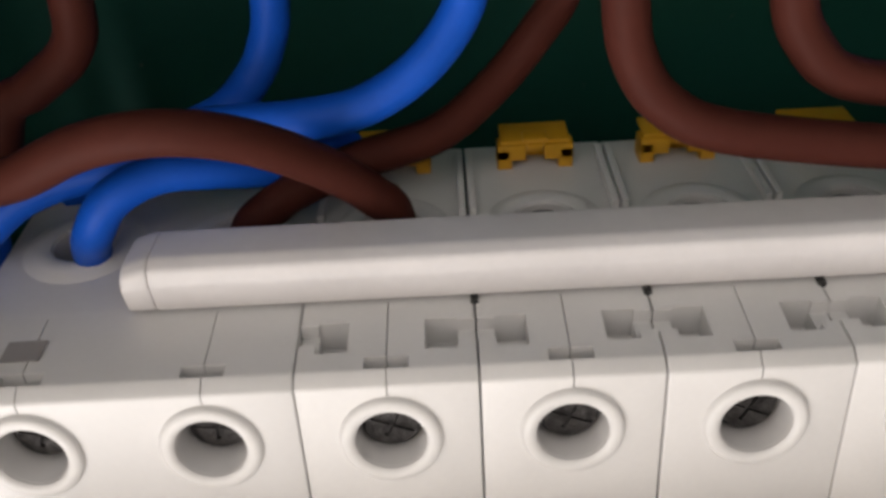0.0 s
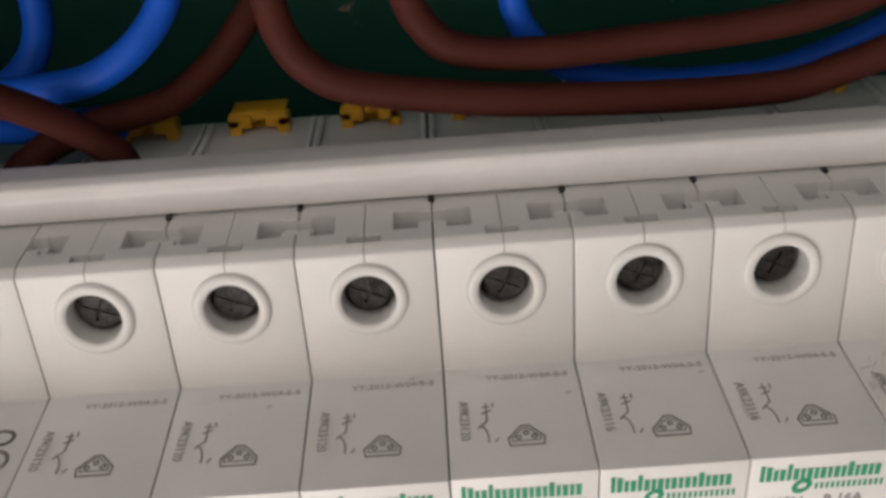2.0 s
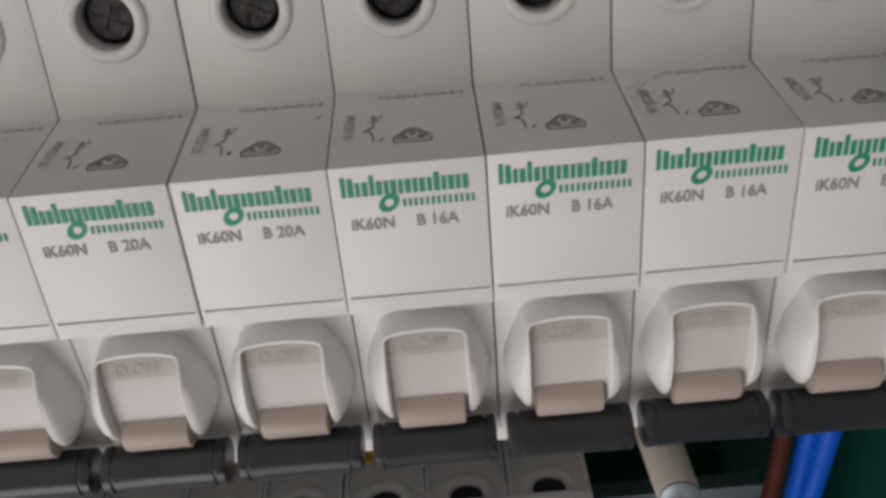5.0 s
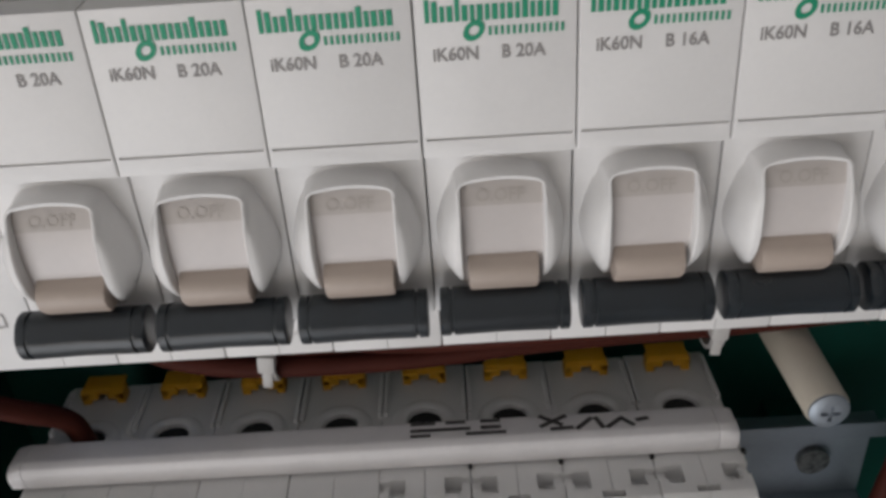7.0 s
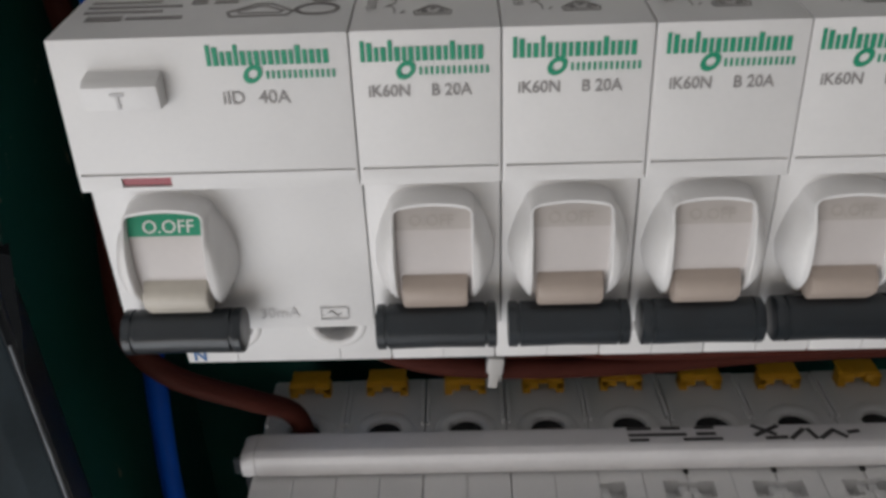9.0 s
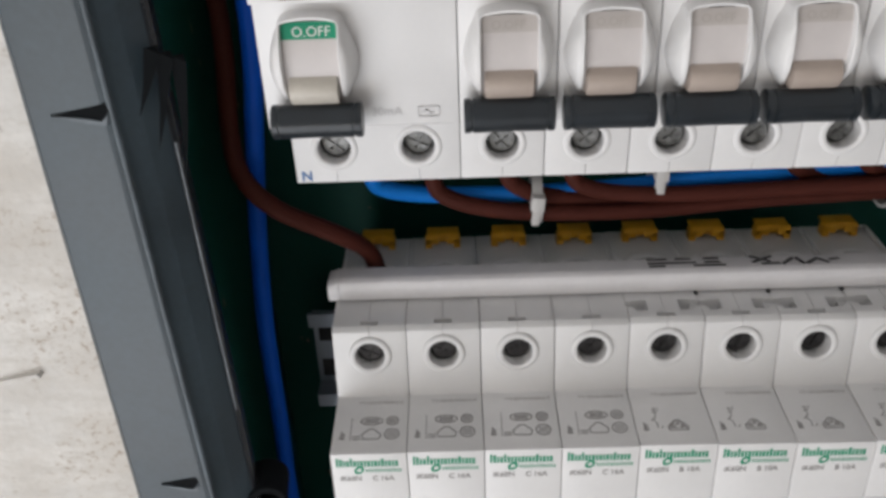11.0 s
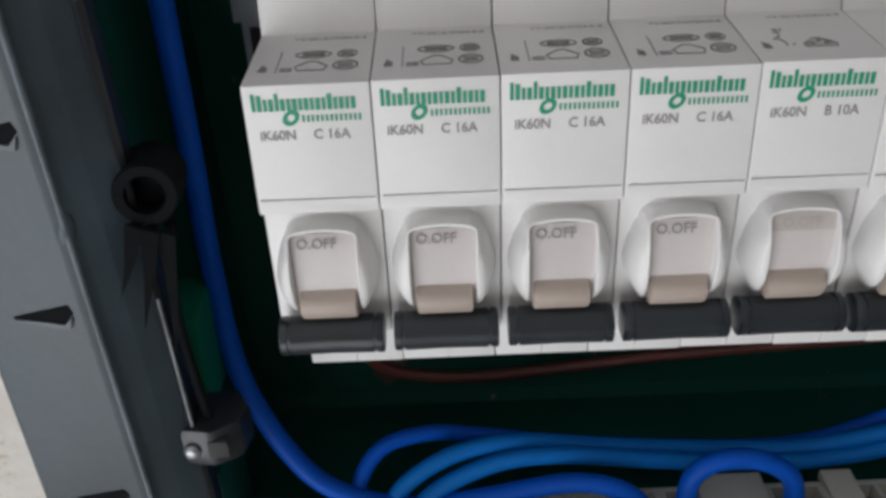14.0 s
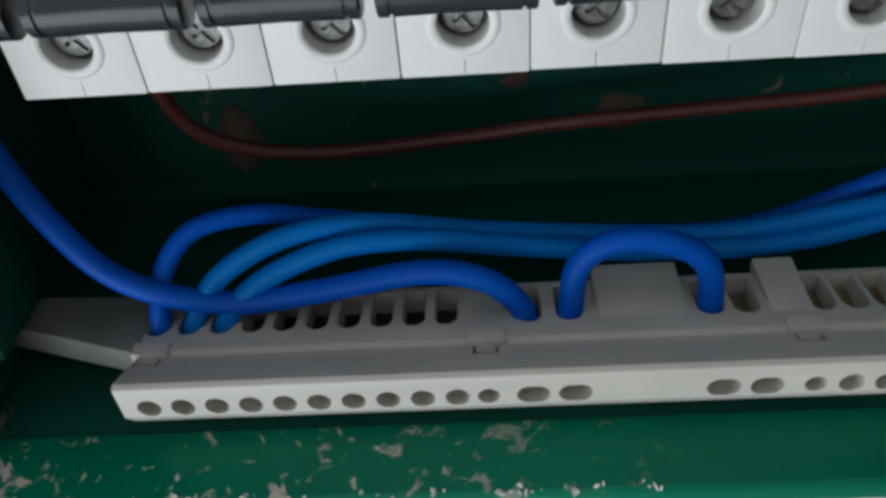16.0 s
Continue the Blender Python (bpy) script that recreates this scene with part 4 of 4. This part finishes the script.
wire([(0.6, 5.6, 2.5), (-0.32, 4.95, 2.85), (-1.07, 4.8, 2.98), (-1.69, 4.65, 3.1), (-2.59, 4.5, 3.05), (-3.4, 4.3, 2.75), (-4.2, 4.1, 1.8), (-4.5, 4.0, 0.0), (-4.6, 4.0, -3.9), (-4.83, 4.0, -6.0), (-5.1, 4.0, -8.4), (-5.33, 4.0, -11.5), (-5.37, 4.0, -15.0), (-5.42, 4.0, -17.6), (-5.2, 3.7, -20.2), (-4.35, 3.3, -22.15), (-3.3, 3.05, -23.25), (-1.63, 3.0, -23.8), (0.05, 3.0, -23.62), (1.99, 3.0, -23.26), (3.1, 2.9, -23.38), (3.75, 2.8, -23.9), (3.95, 2.72, -24.6)], 4.6, BLUE, "long blue wire hanging down the box side into the terminal bar")
wire([(-0.36, 6.0, 12.9), (-0.36, 6.0, 9.0), (-0.36, 6.0, 6.5), (-0.36, 6.0, 4.5), (-0.52, 6.0, 3.8), (-0.75, 5.8, 3.45), (-1.04, 5.5, 3.25), (-1.6, 5.4, 3.0), (-2.2, 5.6, 2.4)], 4.6, BLUE, U_LABEL)
wire([(3.3, 4.5, 12.9), (3.3, 4.5, 9.0), (3.3, 4.5, 6.5), (3.4, 4.4, 4.9), (3.52, 4.3, 4.2), (3.85, 4.2, 3.72), (4.5, 4.1, 3.42), (6.3, 4.1, 3.12), (7.6, 4.2, 2.98), (8.9, 4.3, 2.88), (10.5, 4.3, 2.9), (11.3, 4.3, 3.1), (12.1, 4.3, 3.4), (12.7, 4.35, 3.8), (13.3, 4.5, 4.5), (13.8, 4.7, 6.0), (14.0, 4.8, 9.0), (14.0, 4.8, 12.9)], 4.8, BROWN, B_LABEL)
wire([(5.05, 4.9, 12.9), (5.05, 4.9, 9.0), (5.05, 4.9, 6.5), (5.2, 4.8, 4.7), (5.44, 4.7, 4.07), (5.91, 4.6, 3.7), (7.05, 4.6, 3.55), (8.74, 4.7, 3.6), (10.0, 4.7, 3.68), (11.0, 4.7, 3.82), (12.0, 4.75, 4.15), (12.9, 4.85, 4.7), (13.5, 5.1, 6.0), (13.6, 5.2, 9.0), (13.6, 5.2, 12.9)], 4.8, BROWN, B_LABEL)
wire([(6.75, 5.2, 12.9), (6.75, 5.2, 9.0), (6.75, 5.2, 6.5), (6.76, 5.2, 4.5), (6.84, 5.2, 3.9), (7.17, 5.2, 3.42), (7.76, 5.2, 3.0), (9.01, 5.2, 2.74), (10.5, 5.2, 2.76), (11.2, 5.2, 2.92), (11.9, 5.15, 3.2), (12.6, 5.1, 3.6), (13.5, 5.1, 4.3), (14.6, 4.9, 4.4), (15.5, 4.5, 3.2), (15.9, 4.2, 0.5), (15.9, 4.2, -4), (15.6, 4.2, -9), (15.5, 4.4, -16)], 4.2, BLUE, "blue wire looping behind the tops and down the far side")
wire([(15.3, 4.7, -13), (15.4, 4.6, -20), (14.2, 4.6, -22.8), (10.9, 4.7, -23.5), (8.2, 4.7, -24.05), (5.9, 4.7, -24.0), (3.13, 4.4, -23.5), (1.04, 4.0, -22.88), (-0.5, 3.7, -22.88), (-1.71, 3.3, -23.4), (-2.25, 2.9, -24.1), (-2.3, 2.75, -24.7)], 4.2, BLUE_LIGHT, "bright blue wire passing down the far side to the terminal bar")
wire([(-3.9, 5.2, 2.2), (-3.35, 5.0, 3.6), (-2.92, 5.0, 3.9), (-2.38, 5.0, 4.32), (-2.21, 5.0, 4.9), (-2.2, 5.0, 6.5), (-2.2, 5.0, 9.0), (-2.2, 5.0, 12.9)], 4.6, BROWN, B_LABEL)
wire([(-3.7, 5.6, 12.9), (-3.7, 5.6, 9.0), (-3.7, 5.6, 6.5), (-3.75, 5.6, 4.6), (-3.9, 5.4, 3.4), (-4.4, 5.2, 1)], 4.4, BLUE, U_LABEL)

L_LABEL = "blue insulated wire curving into the terminal bar"
wire([(-2.88, 2.75, -24.7), (-2.88, 2.85, -24.05), (-2.77, 3.4, -23.3), (-2.2, 3.9, -22.75), (-1.11, 4.3, -22.76), (-0.02, 4.6, -23.15), (2.55, 5.1, -24.0), (6.0, 5.3, -24.5), (8.6, 5.3, -24.4), (11.0, 5.2, -23.3), (14.6, 5.0, -21.5), (15.0, 5, -15)], 3.9, BLUE, L_LABEL)
wire([(-1.68, 2.75, -24.7), (-1.64, 2.9, -24.1), (-0.85, 3.2, -23.43), (0.55, 3.5, -23.0), (2.09, 3.7, -23.08), (4.18, 4.0, -23.62), (6.37, 4.2, -24.02), (8.6, 4.4, -24.18), (10.84, 4.5, -23.75), (14.8, 4.7, -22.2), (15.6, 4.8, -15)], 4.2, BLUE_LIGHT, L_LABEL)
wire([(4.68, 2.75, -24.8), (4.7, 2.8, -24.2), (4.86, 3.0, -23.25), (5.48, 3.05, -22.78), (6.36, 3.05, -22.82), (7.12, 3.0, -23.35), (7.24, 2.8, -24.3), (7.24, 2.75, -24.9)], 4.7, BLUE, "short blue jumper wire arching between two terminals")
wire([(-2.95, 5.0, -18.4), (-2.9, 5.9, -20.8), (-2.5, 6.3, -22.1), (-1.52, 6.6, -22.8), (0.2, 6.8, -23.1), (2.61, 7.0, -23.05), (4.99, 7.0, -22.8), (8.45, 7.0, -22.6), (11.46, 7.0, -22.4), (15.5, 6.6, -21.5)], 3.2, RED_BROWN, "thin red-brown wire hanging in the dark below the breakers")

M_LABEL = "brown wire tied in a bundle between the two rows"
wire([(-2.3, 4.5, -6.0), (-2.26, 4.6, -7.4), (-1.85, 4.8, -8.0), (-0.11, 5.0, -8.3), (2.97, 5.05, -8.3), (6.76, 5.1, -8.05), (11.5, 5.1, -7.8), (15.2, 5, -7.4)], 4.4, BLUE_LIGHT, "blue wire leaving the bottom of the residual current switch")
wire([(-0.75, 4.5, -6.0), (-0.73, 4.6, -7.5), (-0.3, 4.6, -8.2), (1.41, 4.6, -8.62), (4.49, 4.75, -8.77), (7.59, 4.9, -8.63), (11.66, 4.9, -8.46), (15, 5, -8.3)], 4.4, BROWN, M_LABEL)
wire([(1.1, 4.5, -6.0), (1.11, 4.6, -7.45), (1.56, 4.7, -8.05), (2.64, 4.9, -8.42), (5.27, 5.1, -8.58), (8.34, 5.2, -8.4), (11.64, 5.2, -8.3), (15, 5.2, -8.0)], 4.4, BROWN, M_LABEL)
wire([(2.7, 4.5, -6.0), (2.71, 4.6, -7.4), (3.2, 4.6, -8.02), (5.18, 4.6, -8.26), (8.95, 4.6, -8.17), (11.5, 4.7, -8.12), (15, 5, -7.6)], 4.2, BROWN, M_LABEL)
for k in range(4, 8):
    wire([(1.8 * k + 0.9, 4.5, -6.0), (1.8 * k + 0.95, 4.7, -7.3), (1.8 * k + 1.5, 5.0, -7.95), (1.8 * k + 2.6, 5.2, -8.1)], 4.2, BROWN, "short brown wire dropping from an upper breaker into the bundle")
wire([(14.95, 4.0, -4), (14.95, 4.0, -9.4), (14.75, 4.0, -12), (14.3, 4.4, -18), (14.0, 4.8, -25)], 3.6, BROWN, "thin brown cable running down the far side of the box")
wire([(16.4, 4.2, 3), (16.4, 4.2, -3), (15.9, 4.1, -9.6), (15.7, 4.1, -12.5), (15.8, 4.4, -20)], 5.0, BLUE, "blue cable running down the far side of the box")


# ---- cable ties ----
def cable_tie(x, y, z, tilt, group="cable ties"):
    th = base("cable_tie", "milky nylon cable tie round the wire bundle", "cable tie", group, at=mmpose(x, y, z, 0, 0, 0))
    part("head", boxes((-1.7, 1.7, -3.2, 0.2, -2.0, 2.0), bevel=0.5), NYLON, th, at=mmpose(0, 0, 0, 0, tilt, 0))
    part("tail", boxes((-1.0, 1.0, -2.4, -1.5, -6.2, -1.8), bevel=0.3), NYLON, th, at=mmpose(0, 0, 0, 0, tilt, 0))
    bm = bmesh.new()
    lathe(bm, (-1.3, 4.2, -1.5), (1, 0, 0), [(0, 5.6), (0, 6.4), (2.6, 6.4), (2.6, 5.6)], n=30, closed=True)
    part("band", bm, NYLON, th)


cable_tie(18.8, 43.6, -81.8, 6)
cable_tie(49.5, 46.5, -76.0, 0)
cable_tie(108.0, 45.5, -81.6, 4)
cable_tie(129.5, 41.5, 41.5, 30)

# cream pillar with a screw, between the rows
pillar = base("mounting_pillar", "cream plastic pillar with a crosshead screw in its end", "pillar", at=mmpose(126.3, 0, -92.8))
bm = bmesh.new()
lathe(bm, (0, BACK, 0), (0, -1, 0), [(0, 5.2), (8, 5.0), (54, 4.3), (55, 3.8)], n=28)
part("post", bm, CREAM, pillar)
bm = bmesh.new()
lathe(bm, (0, 31.4, 0), (0, -1, 0), [(0, 3.9), (0.8, 3.9), (1.5, 2.8)], n=28)
cut = boxes((-1.9, 1.9, 28, 30.8, -0.4, 0.4), (-0.4, 0.4, 28, 30.8, -1.9, 1.9))
part("screw", carved("screw", bm, cut, ZINC), ZINC, pillar)

# ---- the neutral terminal bar at the bottom ----
T_END = 158
SLOTS = [-29.5 + 5.98 * k for k in range(10)] + [39.4, 46.8, 72.2, 78.6, 92.0, 97.8, 103.6, 109.6, 115.4, 121.4, 127.4]
WIDE_SLOTS = {39.4, 46.8, 72.2, 78.6}
bar = base("terminal_bar", "pale grey plastic terminal bar with screw holes, in the box", "terminal bar", at=mmpose(0, 0, 0))
bm = bmesh.new()
prism(bm, [(9.2, -244.8), (8.8, -237.2), (9.8, -236.6), (20.1, -241.3), (20.7, -240.2), (38.0, -243.4), (38.4, -249), (12, -249)], -31.5, T_END, bevel=0.3)
cut, dark = bmesh.new(), bmesh.new()
for x in SLOTS:
    w = 2.4 if x in WIDE_SLOTS or x > 90 else 2.1
    box(cut, x - w, x + w, 27.2, 36.3, -252, -230)
    rod(cut, (x, 27.3, -252), (x, 27.3, -230), w, n=18)
HOLES = [-26.4 + 5.86 * k for k in range(10)] + [31.6, 39.1, 46.1, 70.5, 77.6, 85.4, 91.2, 97.0, 102.9, 108.7, 114.6, 120.4]
for x in HOLES:
    r = 2.0 if x in (31.6, 85.4) else 2.25
    spread_x = (-0.75, 0, 0.75) if x in (39.1, 46.1, 70.5, 77.6) else (0,)
    for d in spread_x:
        rod(cut, (x + d, 2, -241.0), (x + d, 22, -244.6), r * 0.92, n=18)
for x in (-28.6, 31.4, 86.8, 142):
    box(cut, x - 2.3, x - 1.8, 16.4, 20.2, -250, -235)
    box(cut, x + 1.8, x + 2.3, 16.4, 20.2, -250, -235)
    box(cut, x - 2.3, x + 2.3, 16.3, 16.85, -250, -235)
part("housing", carved("housing", bm, cut, BAR_GREY), BAR_GREY, bar)
for x in (-28.6, 31.4, 86.8, 142):
    part("catch", boxes((x - 3.3, x + 3.3, 19.2, 22.4, -241.2, -239.6), bevel=0.25), BAR_GREY, bar)
for a, b in ((52, 68), (82.5, 90)):
    part("cover_plate", boxes((a, b, 22.5, 39.5, -243.6, -241.0), bevel=0.4), BAR_GREY, bar, at=mmpose(0, 0, 0))
# brass contacts beyond x 70; before it near-black blocks paint the slot shade
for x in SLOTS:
    part("contact_and_slot_shade", boxes((x - 2.2, x + 2.2, 25.6, 35.5, -249.8, -246.4 if x > 70 else -247.6), bevel=0.3), BRASS if x > 70 else SHADE_AND_TEETH, bar)
bm = bmesh.new()
prism(bm, [(-31.3, 22), (-31.3, 37.6), (-56, 39), (-66, 33)], -248.5, -242.6, bevel=0.4, axis="z")
part("end_bracket", bm, BRACKET, bar, "slanting grey end bracket")
for x in (-20, 60, 140):
    part("foot", boxes((x - 4, x + 4, 26, 36, BOX_B, -248.6), bevel=0.4), BAR_GREY, bar)


# dark scuffs on the upper breakers
rng = random.Random(21)
bm = bmesh.new()
for k in range(15):
    x, y = 108.5 + abs(rng.gauss(0, 2.6)), 11.5 + rng.gauss(0, 2.6)
    a, d = rng.uniform(0.3, 1.6), rng.uniform(0.3, 1.5)
    stroke(bm, x, y, x + d * math.cos(a), y + d * math.sin(a), rng.uniform(0.12, 0.3))
for x, y in ((49.5, 17.5), (50.6, 16.8), (88.0, 15.0), (30.5, 14.2), (70, 13), (96, 9)):
    stroke(bm, x, y, x + 0.5, y + 0.2, 0.4)
thing("dirt_scuffs", bm, INK_PALE, "faint dark scuffs and dirt on the breaker noses", "dirt", kind="stuff", at=on_nose_top(0, 0))
